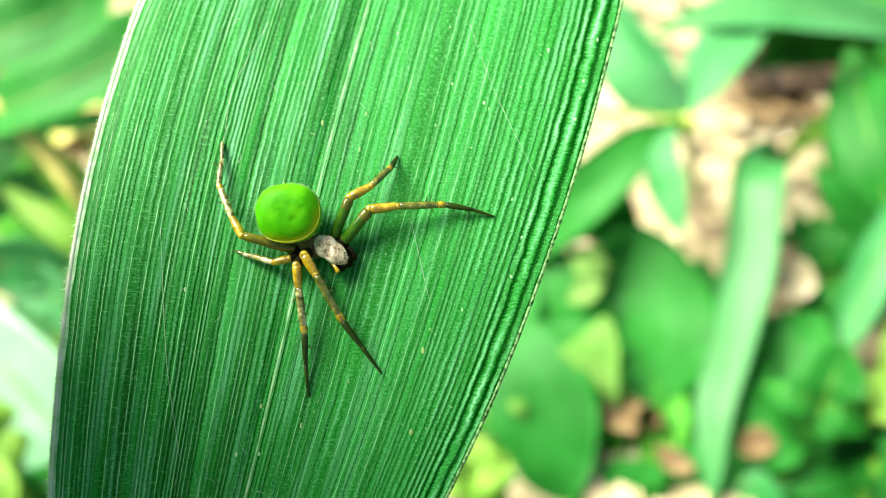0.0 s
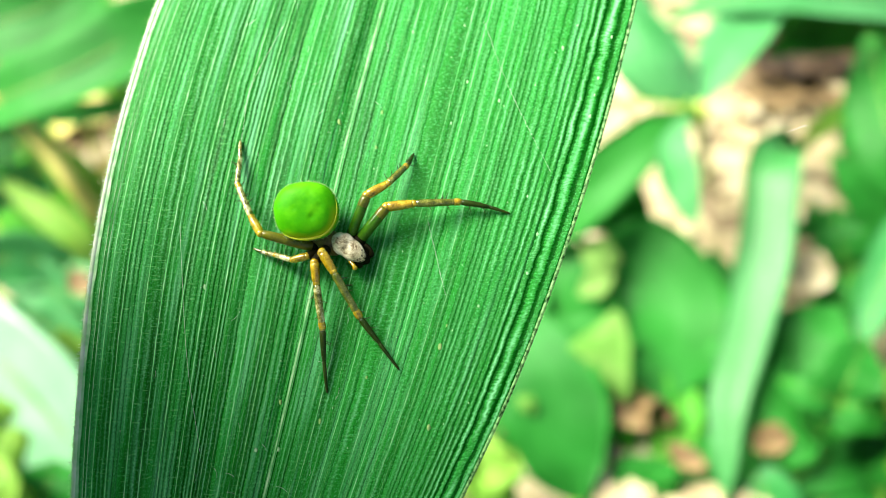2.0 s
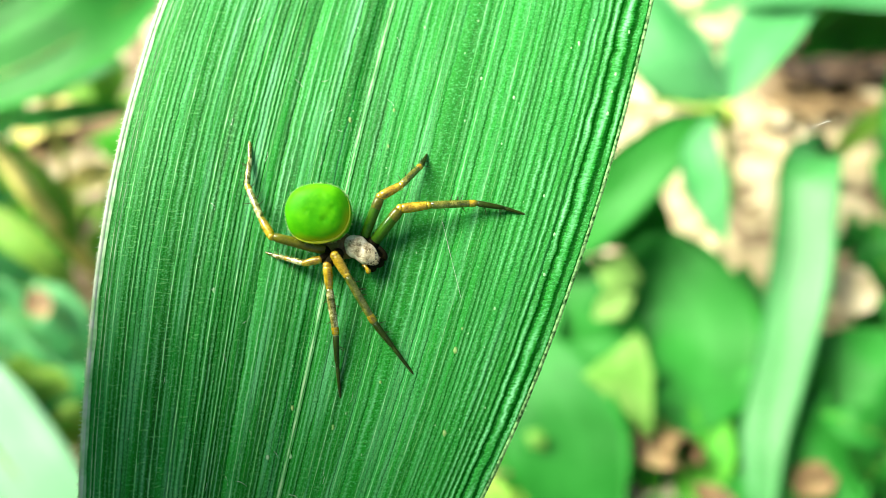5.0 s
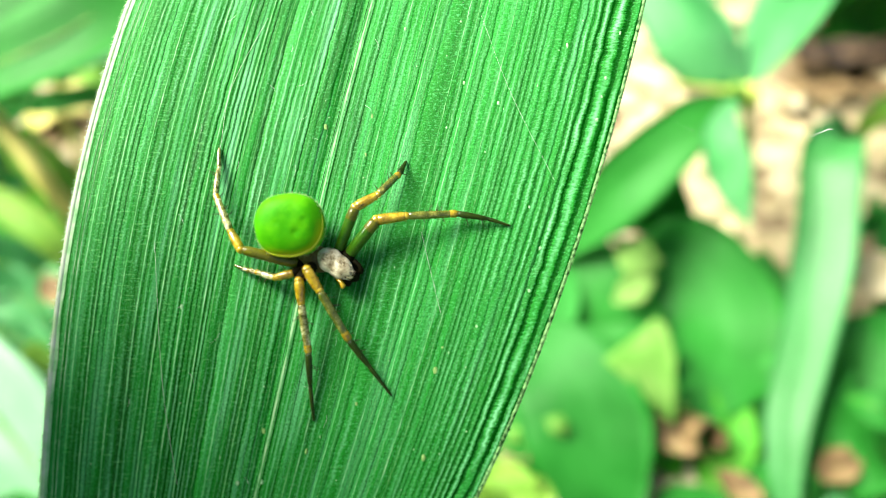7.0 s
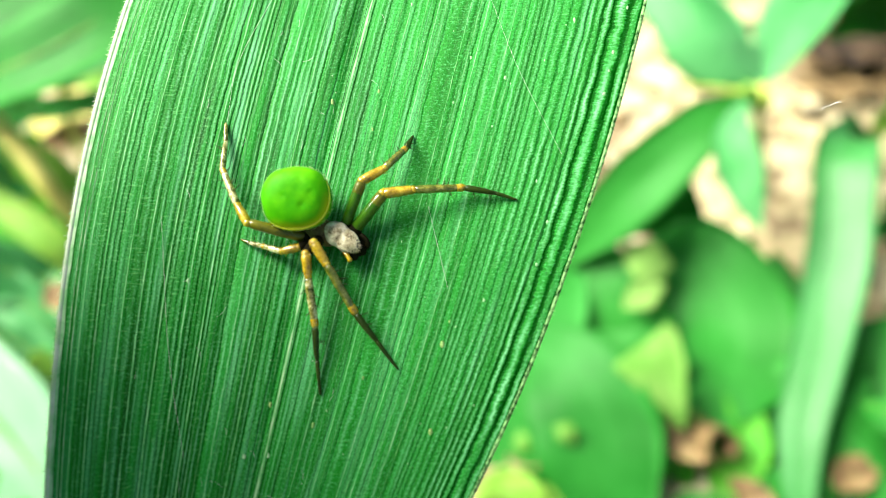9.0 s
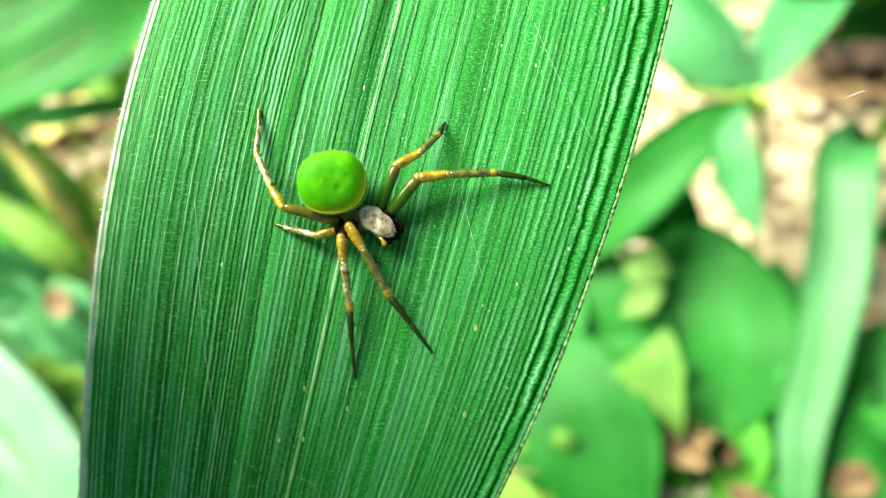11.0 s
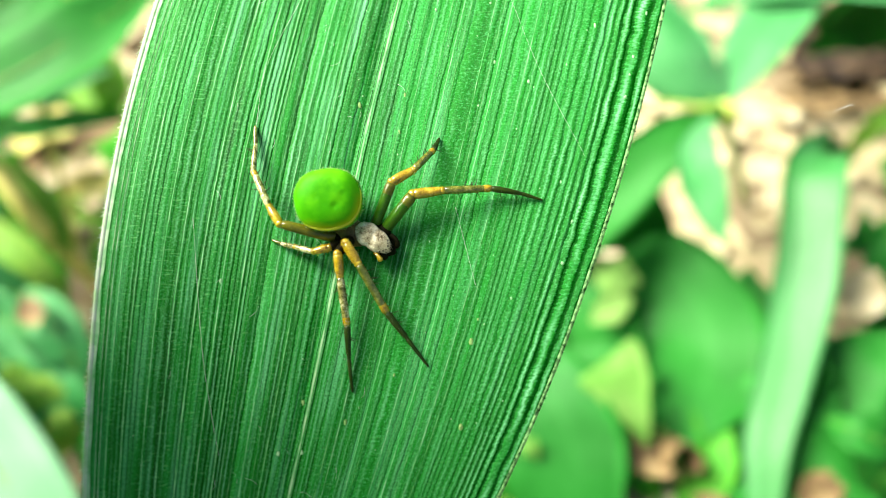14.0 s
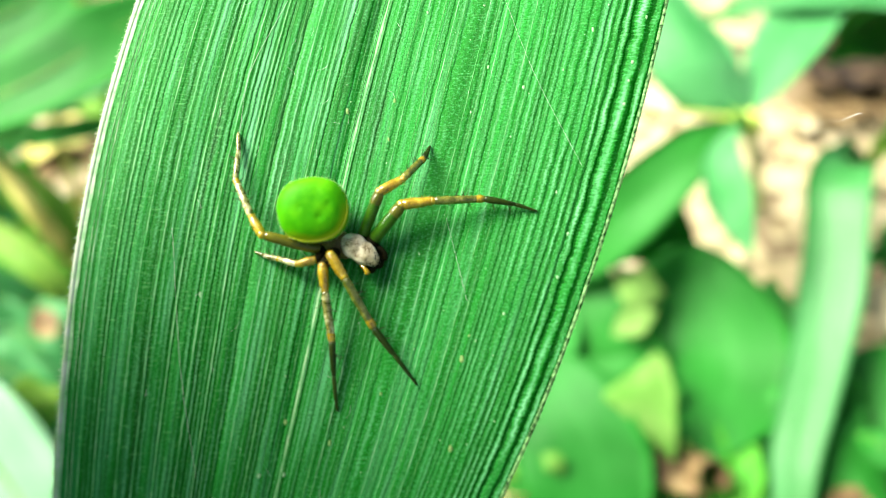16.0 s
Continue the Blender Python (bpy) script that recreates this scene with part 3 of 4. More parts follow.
def build_spider():
    top = tagged(new("spider"), "small green orb spider with amber dark-tipped legs resting on leaf", "spider")
    rng = random.Random(9)
    # abdomen: a broad rounded dome with a flat top, blunt towards the head, with a few dents
    dents = ((-0.69, 0.06, 0.20, 0.05), (1.25, 0.30, 0.20, 0.07), (0.61, -0.58, 0.22, 0.09), (0.48, 1.20, 0.20, 0.04), (-0.2, -0.35, 0.5, 0.03), (0.95, -0.2, 0.35, 0.05))

    def skin(d):
        """The point of the skin in the direction d from the middle."""
        flat = math.hypot(d.x, d.y)
        k = (1.0 + 0.02 * noise.noise(d * 2)) / (flat ** 2.7 + abs(d.z) ** 2.7) ** (1 / 2.7)
        if flat > 0.01:
            a = math.atan2(d.y, d.x)
            k *= 1 + flat ** 4 * (0.028 * math.cos(4 * (a + radians(40))) + 0.03 * math.cos(a + radians(45)))
        p = Vector((d.x * ABDOMEN[0], d.y * ABDOMEN[1], d.z * ABDOMEN[2] * (1 - 0.10 * (d.z < 0)))) * k
        if d.z > 0:
            p.z += 0.010 * noise.noise(p * 1.8) - sum(deep * math.exp(-((p.x - x) ** 2 + (p.y - y) ** 2) / (r * r)) for x, y, r, deep in dents)
        return p

    centre = on_leaf(-10.53, 1.68, 2.25)
    b = bmesh.new()
    for w in bmesh.ops.create_uvsphere(b, u_segments=72, v_segments=64, radius=1.0)["verts"]:
        w.co = skin(w.co.normalized())
    abdomen = part("abdomen", b, GREEN_SKIN, top, "bright leaf-green abdomen")
    abdomen.location = centre * MM
    # the yellow seam along its shoulder towards the head
    b = bmesh.new()
    ring = []
    for k in range(57):
        a = radians(-138 + 168 * k / 56)
        h = 0.34 + 0.16 * math.sin(math.pi * k / 56)
        q = skin(Vector((math.cos(a), math.sin(a), h)).normalized())
        ring.append((*(q * 0.995), (0.07 + 0.11 * math.exp(-((k - 16) / 9) ** 2)) * math.sin(math.pi * (k + 2) / 60) + 0.012))
    tube(b, ring, 8)
    part("yellow_seam", b, YELLOW_SKIN, abdomen, "yellow seam")
    b = bmesh.new()
    for k in range(460):
        a, e = rng.uniform(0, 6.283), radians(rng.uniform(-14, 24))
        d = Vector((math.cos(a) * math.cos(e), math.sin(a) * math.cos(e), math.sin(e)))
        q = skin(d) * 0.995
        w = (d + 0.5 * Vector((rng.gauss(0, 1), rng.gauss(0, 1), rng.gauss(0, 1)))).normalized() * rng.uniform(0.07, 0.20)
        tube(b, [(*q, 0.012), (*(q + w), 0.004)], 3, close=False)
    part("fuzz", b, FUZZ, abdomen, "fine pale fuzz")
    # dark waist under the abdomen
    b = bmesh.new()
    blob(b, on_leaf(-8.9, -0.65, 0.9), (1.4, 0.95, 0.75), Matrix.Rotation(radians(-20), 3, "Z"), 20, 14)
    part("waist", b, BROWN_SHELL, top, "dark brown waist")
    # head shield: broad behind, drawn in to a blunt raised front
    turn = Matrix.Rotation(radians(-36), 3, "Z")
    middle = on_leaf(-7.48, -1.02, 1.35)

    def shell(d):
        """The point of the shield in the direction d; +x is forwards."""
        s = d.x
        wide = 0.93 - 0.16 * math.exp(-((s - 0.05) / 0.22) ** 2) - 0.10 * max(0.0, s)
        high = 0.62 + 0.20 * max(0.0, s) - 0.10 * math.exp(-((s + 0.05) / 0.2) ** 2)
        return Vector((1.42 * s, wide * d.y, high * d.z)) * (1 + 0.03 * noise.noise(d * 4))

    b = bmesh.new()
    for w in bmesh.ops.create_uvsphere(b, u_segments=36, v_segments=26, radius=1.0)["verts"]:
        w.co = middle + turn @ shell(w.co.normalized())
    shield = part("head_shield", b, SHIELD, top, "downy pale grey-brown head shield")
    b = bmesh.new()
    for k in range(380):
        d = Vector((rng.uniform(-1, 1), rng.gauss(0, 0.55), abs(rng.gauss(0, 0.7)) + 0.05)).normalized()
        q = shell(d)
        lie = Vector((rng.uniform(0.16, 0.30), -0.22 * d.y + rng.gauss(0, 0.05), 0.06 + 0.05 * rng.random()))
        tube(b, [(*(middle + turn @ (q * 0.99)), 0.020), (*(middle + turn @ (q * 1.01 + lie)), 0.008)], 3, close=False)
    part("down", b, DOWN, shield, "short pale hairs")
    for s, y, r in ((0.97, 0.20, 0.09), (0.97, -0.20, 0.09), (0.90, 0.40, 0.08), (0.90, -0.40, 0.08), (0.80, 0.62, 0.08), (0.80, -0.62, 0.08)):
        d = Vector((s, y, 0.45)).normalized()
        b = bmesh.new()
        blob(b, middle + turn @ shell(d), (r, r, r), None, 12, 8)
        part("eye", b, EYE, shield)
    for x, y, way in ((-6.25, -1.85, -50), (-6.75, -2.15, -65)):
        b = bmesh.new()
        blob(b, on_leaf(x, y, 0.75), (0.52, 0.38, 0.55), Matrix.Rotation(radians(way), 3, "Z"), 14, 10)
        part("jaw", b, DARK_SHELL, top, "dark brown jaw")
    for line, skin_of in (([(-7.35, -2.0, 1.1), (-7.0, -2.4, 1.35), (-6.85, -2.7, 1.2)], AMBER), ([(-6.2, -0.8, 1.1), (-5.75, -1.25, 1.1), (-5.75, -1.75, 0.7)], DARK_SHELL)):
        b = bmesh.new()
        tube(b, [(*on_leaf(x, y, h), r) for (x, y, h), r in zip(spline(line, 10), (0.15, 0.17, 0.17, 0.16, 0.15, 0.15, 0.17, 0.20, 0.21, 0.19, 0.10))], 8)
        part("feeler", b, skin_of, top)

    # dark underside added beneath the head to stand in for its shadow
    b = bmesh.new()
    blob(b, on_leaf(-6.75, -1.45, 0.5), (1.05, 0.85, 0.42), Matrix.Rotation(radians(-40), 3, "Z"), 16, 10)
    part("breastplate", b, DARK_SHELL, top, "dark underside standing in for head shadow")
    # legs: rows of joint x, y, height; the five segments from body to tip
    def leg(joints, widths, skins, bulge=0.12):
        names = ("femur", "patella", "tibia", "metatarsus", "tarsus")
        pts = [on_leaf(*j) for j in joints]
        b = bmesh.new()
        blob(b, pts[0], (widths[0] * 1.15,) * 3, None, 12, 8)
        root = part("leg", b, DARK_SHELL, top)
        for k, name in enumerate(names):
            p, q = pts[k], pts[k + 1]
            r0, r1 = widths[k] * 0.88, widths[k + 1] * 0.88
            b = bmesh.new()
            n = 9
            line = []
            arch = (q - p).cross(Vector((0, 0, 1))).normalized().cross(q - p).normalized() * ((q - p).length * (0.05 if name in ("femur", "metatarsus") else 0.015))
            for i in range(n + 1):
                s = i / n
                swell = 1 + bulge * math.sin(math.pi * s) + 0.10 * math.exp(-((s - 1) / 0.1) ** 2) + 0.08 * math.exp(-(s / 0.1) ** 2)
                line.append((*(p.lerp(q, s) + arch * math.sin(math.pi * s)), (r0 + (r1 - r0) * s) * swell * (0.72 if i in (0, n) else 1)))
            tube(b, line, 12)
            seg = part(name, b, skins[k], root)
            if name in ("tibia", "metatarsus"):
                for i in range(max(1, int((q - p).length * (1.7 if name == "tibia" else 1.2)))):
                    s = rng.uniform(0.08, 0.92)
                    base = p.lerp(q, s)
                    side = (q - p).normalized().cross(Vector((rng.uniform(-1, 1), rng.uniform(-1, 1), rng.choice((-3, 3))))).normalized()
                    side.z = abs(side.z)
                    tip = base + side * rng.uniform(0.50, 0.80) + (q - p).normalized() * 0.22
                    b = tube(bmesh.new(), [(*(base + side * r0 * 0.7), 0.050), (*tip, 0.014)], 5, close=False)
                    part("spine", b, DARK_LEG, root)
            if name == "femur" and skins[k] is DARK_FEMUR:
                b = bmesh.new()
                tube(b, [(*Vector(c[:3]), c[3] * m) for c, m in zip(line[6:], (0.96, 1.03, 1.05, 1.2))], 12)
                part("knee", b, BRONZE, root, "bronze knee")
            if name != "tarsus":
                b = bmesh.new()
                for i in range(34):
                    s = rng.uniform(0.03, 0.97)
                    around = Vector((rng.gauss(0, 1), rng.gauss(0, 1), rng.gauss(0, 0.6)))
                    side = (q - p).normalized().cross(around).normalized()
                    base = p.lerp(q, s) + arch * math.sin(math.pi * s) + side * (r0 + (r1 - r0) * s) * 0.95
                    tip = base + side * rng.uniform(0.10, 0.20) + (q - p).normalized() * rng.uniform(0.08, 0.2)
                    tube(b, [(*base, 0.014), (*tip, 0.005)], 3, close=False)
                part("hairs", b, skins[k], root)
            if name == "tibia":
                b = bmesh.new()
                ring = [p.lerp(q, s) + arch * math.sin(math.pi * s) for s in (0.80, 0.86, 0.92, 0.97, 1.0)]
                tube(b, [(*c, r1 * m) for c, m in zip(ring, (1.02, 1.16, 1.20, 1.16, 0.9))], 12)
                part("ring", b, AMBER, root, "amber ring")
            if k < 4:
                b = bmesh.new()
                blob(b, q, (r1 * 1.02,) * 3, None, 10, 8)
                part("joint", b, skins[k if k else 1], root)
        return root

    leg([(-9.92, -1.04, 0.90), (-13.95, -0.02, 1.70), (-14.76, 1.22, 1.50), (-16.10, 3.87, 0.85), (-16.08, 5.84, 0.45), (-16.25, 7.33, 0.12)], (0.46, 0.36, 0.30, 0.24, 0.2, 0.12), (BRONZE, AMBER, TAWNY, TAWNY, TAWNY))
    leg([(-9.51, -1.32, 0.90), (-10.50, -1.70, 1.50), (-11.61, -1.99, 1.20), (-13.14, -1.61, 0.60), (-14.02, -1.41, 0.30), (-14.80, -1.13, 0.10)], (0.36, 0.34, 0.27, 0.2, 0.15, 0.08), (DARK_SHELL, AMBER, TAWNY, TAWNY, OLIVE))
    leg([(-9.31, -1.32, 0.90), (-9.85, -2.16, 1.95), (-9.68, -3.70, 1.80), (-9.25, -7.17, 0.85), (-9.14, -9.49, 0.50), (-8.92, -11.90, 0.10)], (0.4, 0.38, 0.31, 0.27, 0.17, 0.09), (DARK_SHELL, AMBER, TAWNY, DARK_LEG, DARK_LEG))
    leg([(-9.04, -1.20, 0.90), (-9.30, -1.41, 2.10), (-8.42, -2.83, 2.00), (-6.47, -6.30, 0.90), (-5.06, -8.16, 0.50), (-3.56, -10.18, 0.10)], (0.4, 0.40, 0.34, 0.29, 0.18, 0.09), (DARK_SHELL, AMBER, OLIVE, DARK_LEG, DARK_LEG))
    leg([(-7.34, -0.23, 0.90), (-6.07, 2.91, 2.00), (-4.54, 3.81, 1.85), (-3.09, 5.38, 0.90), (-2.83, 5.93, 0.50), (-2.65, 6.40, 0.10)], (0.42, 0.40, 0.31, 0.25, 0.17, 0.09), (DARK_FEMUR, AMBER, OLIVE, DARK_LEG, DARK_LEG))
    leg([(-6.65, -0.51, 0.90), (-4.58, 2.02, 2.00), (-2.49, 2.30, 1.85), (1.05, 2.50, 0.90), (3.24, 2.14, 0.50), (4.83, 1.66, 0.10)], (0.46, 0.43, 0.33, 0.27, 0.17, 0.08), (DARK_FEMUR, AMBER, OLIVE, DARK_LEG, DARK_LEG))
    return top


spider = build_spider()


# ---- silk on and beside the leaf ----


def build_silk():
    made = []
    for label, rows in (("fine white silk thread lying across the leaf", [(2.9, 17.6, 0.06, 0.006), (5.0, 11.5, 0.07, 0.007), (8.0, 4.9, 0.06, 0.006)]),
                        ("short white silk thread on the leaf", [(-1.5, 1.2, 0.07, 0.008), (-0.9, -1.3, 0.09, 0.010), (-0.1, -4.6, 0.06, 0.008)]),
                        ("fine white silk thread on the shaded leaf", [(-20.4, 0.5, 0.06, 0.009), (-19.3, -9.0, 0.07, 0.011), (-18.0, -16.0, 0.06, 0.010)]),
                        ("hair-fine silk thread beside the spider", [(-13.2, 17.5, 0.06, 0.010), (-15.6, 12.0, 0.08, 0.010), (-16.2, 7.4, 0.06, 0.009)])):
        b = bmesh.new()
        base = leaf_at(*rows[0][:2], rows[0][2])
        tube(b, spline([(*(leaf_at(x, y, h) - base), r) for x, y, h, r in rows], 24), 5)
        ob = tagged(part("silk_thread", b, SILK), label, "silk thread", "silk threads")
        made.append((ob, base))
    b = bmesh.new()
    base = leaf_at(12.0, 12.0, 0.1)
    # the strand's far end is thickened to stand in for its glint
    far = [(12.0, 12.0, -0.9, 0.001), (19.0, 8.0, -0.3, 0.001), (25.6, 7.95, 0.0, 0.004), (26.3, 8.1, 0.0, 0.014), (26.9, 8.3, 0.0, 0.022), (27.4, 8.5, 0.0, 0.035), (27.7, 8.45, 0.0, 0.008)]
    far[0] = (*base, 0.001)
    tube(b, spline([(x - base.x, y - base.y, z - base.z, r) for x, y, z, r in far], 48), 6)
    ob = tagged(part("silk_thread", b, SILK), "loose silk strand floating from the leaf edge, thickened as a glint", "silk thread", "silk threads")
    made.append((ob, base))
    return made


silk = build_silk()


# ---- the undergrowth behind ----
EYE_POINT = Vector((0, 0, 207))
AHEAD = Vector((0, math.cos(radians(50)), -math.sin(radians(50))))
ABOVE = Vector((0, math.sin(radians(50)), math.cos(radians(50))))


def sight(a, b, d):
    """A place in millimetres, d deep along the view; a to the right and b down, in steps of 1/1358 of the depth."""
    return EYE_POINT + d * (AHEAD + (a - 784) / 1358 * Vector((1, 0, 0)) + (441 - b) / 1358 * ABOVE)


def soil_depth(a, b):
    """How deep along the view the soil lies there."""
    return 207 / (0.766 - (441 - b) / 1358 * 0.643)


def blade(bm, rows, fold=0.18, roll=0.0, n=22, wave=0.0, thick=0.25, seed=0.0, across=8):
    """Adds a leaf along rows of a place (x, y, z) and half width: two faces, folded along the middle."""
    uv = bm.loops.layers.uv.verify()
    line = spline(rows, n)
    grids = []
    for side in (0, 1):
        grid = []
        for i, (x, y, z, w) in enumerate(line):
            p = Vector((x, y, z))
            way = Vector(line[min(i + 1, n)][:3] - line[max(i - 1, 0)][:3]).normalized()
            face = (EYE_POINT - p).normalized()
            out = way.cross(face).normalized()
            out.rotate(Matrix.Rotation(radians(roll), 3, way))
            up = out.cross(way).normalized()
            w = max(w * (1 + 0.10 * noise.noise(Vector((i * 0.35, seed * 1.3, 2.0)))), 0.25)
            row = []
            for k in range(across + 1):
                s = 2 * k / across - 1
                lift = fold * w * abs(s) ** 1.4 + wave * w * noise.noise(Vector((i * 0.22 + seed, s * 1.5, seed)))
                row.append(bm.verts.new(p + out * (w * s) + up * (lift - side * thick)))
            grid.append(row)
        grids.append(grid)
        for i in range(n):
            for k in range(across):
                q = (grid[i][k], grid[i][k + 1], grid[i + 1][k + 1], grid[i + 1][k])
                f = bm.faces.new(q if side == 0 else q[::-1])
                marks = [(k, i), (k + 1, i), (k + 1, i + 1), (k, i + 1)]
                for loop, (kk, ii) in zip(f.loops, marks if side == 0 else marks[::-1]):
                    loop[uv].uv = (kk / across, ii / n)
    for edge in (0, across):
        for i in range(n):
            bm.faces.new((grids[0][i][edge], grids[0][i + 1][edge], grids[1][i + 1][edge], grids[1][i][edge]))


def rib_line(bm, rows, size, n=22):
    """Adds a slim midrib just proud of a blade."""
    line = spline(rows, n)
    out = []
    for i, (x, y, z, w) in enumerate(line):
        p = Vector((x, y, z))
        out.append((*(p + (EYE_POINT - p).normalized() * 0.15), size * (1 - 0.7 * i / n)))
    tube(bm, out, 6)


def plant(name, label, category, foot, stems=(), leaves=(), group=""):
    """A plant that stands on the soil: stems are rows of (a, b, d, radius); leaves (material, label, rows, fold, roll, midrib)."""
    base = sight(foot[0], foot[1], soil_depth(*foot))
    base.z = ground_height(base.x * MM, base.y * MM) / MM - 2
    top = tagged(new(name), label, category, group)
    top.location = base * MM
    for material, rows in stems:
        b = bmesh.new()
        line = [(*(sight(*r[:3]) - base), r[3]) for r in rows]
        tube(b, spline(line, 20), 8)
        part("stem", b, material, top)
    for k, (material, note, rows, fold, roll, rib) in enumerate(leaves):
        line = [(*sight(*r[:3]), r[3]) for r in rows]
        b = bmesh.new()
        blade(b, line, fold, roll, wave=0.10, seed=k * 3.1 + foot[0] * 0.01)
        bmesh.ops.translate(b, verts=b.verts, vec=-base)
        leaf = part("leaf", b, material, top, note)
        if rib:
            b = bmesh.new()
            rib_line(b, line, rib)
            bmesh.ops.translate(b, verts=b.verts, vec=-base)
            part("midrib", b, STEM, leaf)
    return top


def build_plants():
    plant("bamboo_grass", "green bamboo grass shoot with leaves spreading from a yellowish node", "grass plant", (1330, 330),
          [(YOUNG_STEM, [(1120, 142, 216, 0.3), (1220, 150, 216, 0.5), (1322, 166, 217, 0.9)]), (STEM, [(1330, 330, soil_depth(1330, 330) + 4, 1.6), (1325, 240, 250, 1.5), (1316, 172, 217, 1.9), (1300, 150, 211, 1.0)]), (YOUNG_STEM, [(1338, 188, 217, 1.0), (1332, 168, 214, 1.9), (1324, 146, 214, 1.2)])],
          [(GRASS_PALE, "", [(1322, 150, 216, 2.5), (1272, 100, 213, 10), (1213, 25, 214, 11.0), (1140, -70, 222, 8), (1080, -140, 235, 0.5)], -0.45, 22, 0),
           (GRASS_PALE, "", [(1322, 150, 218, 2.0), (1356, 85, 222, 7.5), (1405, 5, 230, 10), (1470, -90, 240, 9), (1530, -190, 255, 0.5)], 0.22, -12, 0),
           (GRASS, "", [(1312, 172, 216, 1.5), (1235, 215, 214, 7), (1150, 290, 216, 9.0), (1060, 380, 222, 8), (960, 480, 235, 0.5)], 0.25, 10, 0),
           (UNDERSIDE, "pale bluish green underside", [(1298, 178, 214, 1.2), (1278, 235, 208, 4.8), (1296, 315, 206, 5.6), (1325, 400, 206, 0.4)], 0.2, 0, 0)])
    plant("arching_grass", "pale green grass blade arching over and hanging down", "grass plant", (1510, 330), [],
          [(ARCH_GREEN, "", [(1505, 330, soil_depth(1510, 330), 1.2), (1500, 250, 266, 1.6), (1484, 236, 238, 7.0), (1474, 275, 226, 8.8), (1466, 400, 222, 8.6), (1448, 523, 217, 8.2),
                             (1421, 637, 211, 7.5), (1397, 734, 206, 6.9), (1391, 820, 203, 5.0), (1392, 883, 201, 3.4), (1392, 950, 200, 0.5)], 0.15, 8, 0)])
    plant("thin_grass", "thin green grass blade among the litter", "grass plant", (1480, 300), [],
          [(GRASS_LIME, "", [(1480, 300, soil_depth(1480, 300), 1.5), (1540, 218, 262, 2.8), (1640, 150, 250, 3.4), (1735, 92, 250, 2.4), (1830, 30, 255, 0.4)], 0.2, 0, 0)])
    plant("herb", "green broad-leaved herb with a yellowing leaf", "herb", (1215, 770),
          [(STEM, [(1215, 790, soil_depth(1215, 790) + 4, 1.6), (1212, 750, 214, 1.4), (1210, 720, 208, 1.0)])],
          [(GRASS, "broad mid-green leaf", [(1215, 750, 212, 2), (1243, 680, 217, 14), (1262, 575, 226, 20.5), (1212, 455, 233, 15), (1135, 355, 241, 1)], 0.10, 5, 0),
           (GRASS_YELLOWING, "yellowing leaf", [(1190, 748, 203, 0.4), (1172, 700, 202, 3.6), (1146, 645, 203, 7.4), (1126, 612, 204, 9.6), (1116, 600, 205, 8.6)], 0.12, 10, 0),
           (GRASS, "rounded leaf", [(1250, 815, 213, 3), (1318, 720, 221, 15), (1348, 600, 229, 15), (1350, 500, 237, 8), (1350, 440, 240, 0.5)], 0.1, 0, 0),
           (SPROUT, "young bright green leaf", [(1258, 860, 210, 3), (1278, 800, 210, 8.0), (1292, 745, 212, 7.0), (1300, 690, 216, 1.5)], 0.2, 0, 0),
           (SPROUT, "young bright green leaf", [(1240, 860, 212, 2), (1262, 800, 211, 4), (1262, 730, 213, 3), (1250, 670, 218, 0.6)], 0.2, 0, 0),
           (SPROUT, "young bright green leaf", [(1322, 860, 216, 2), (1338, 800, 216, 7.5), (1330, 745, 218, 6), (1312, 700, 222, 1.0)], 0.2, 0, 0),
           (SPROUT, "young bright green leaf", [(1205, 850, 212, 1), (1180, 810, 210, 4.5), (1150, 780, 211, 4), (1120, 765, 214, 0.6)], 0.2, 0, 0),
           (GRASS, "rounded leaf", [(1160, 740, 222, 1), (1120, 640, 224, 10), (1075, 540, 226, 14), (1030, 450, 232, 9), (1000, 400, 240, 1)], 0.10, 0, 0)])
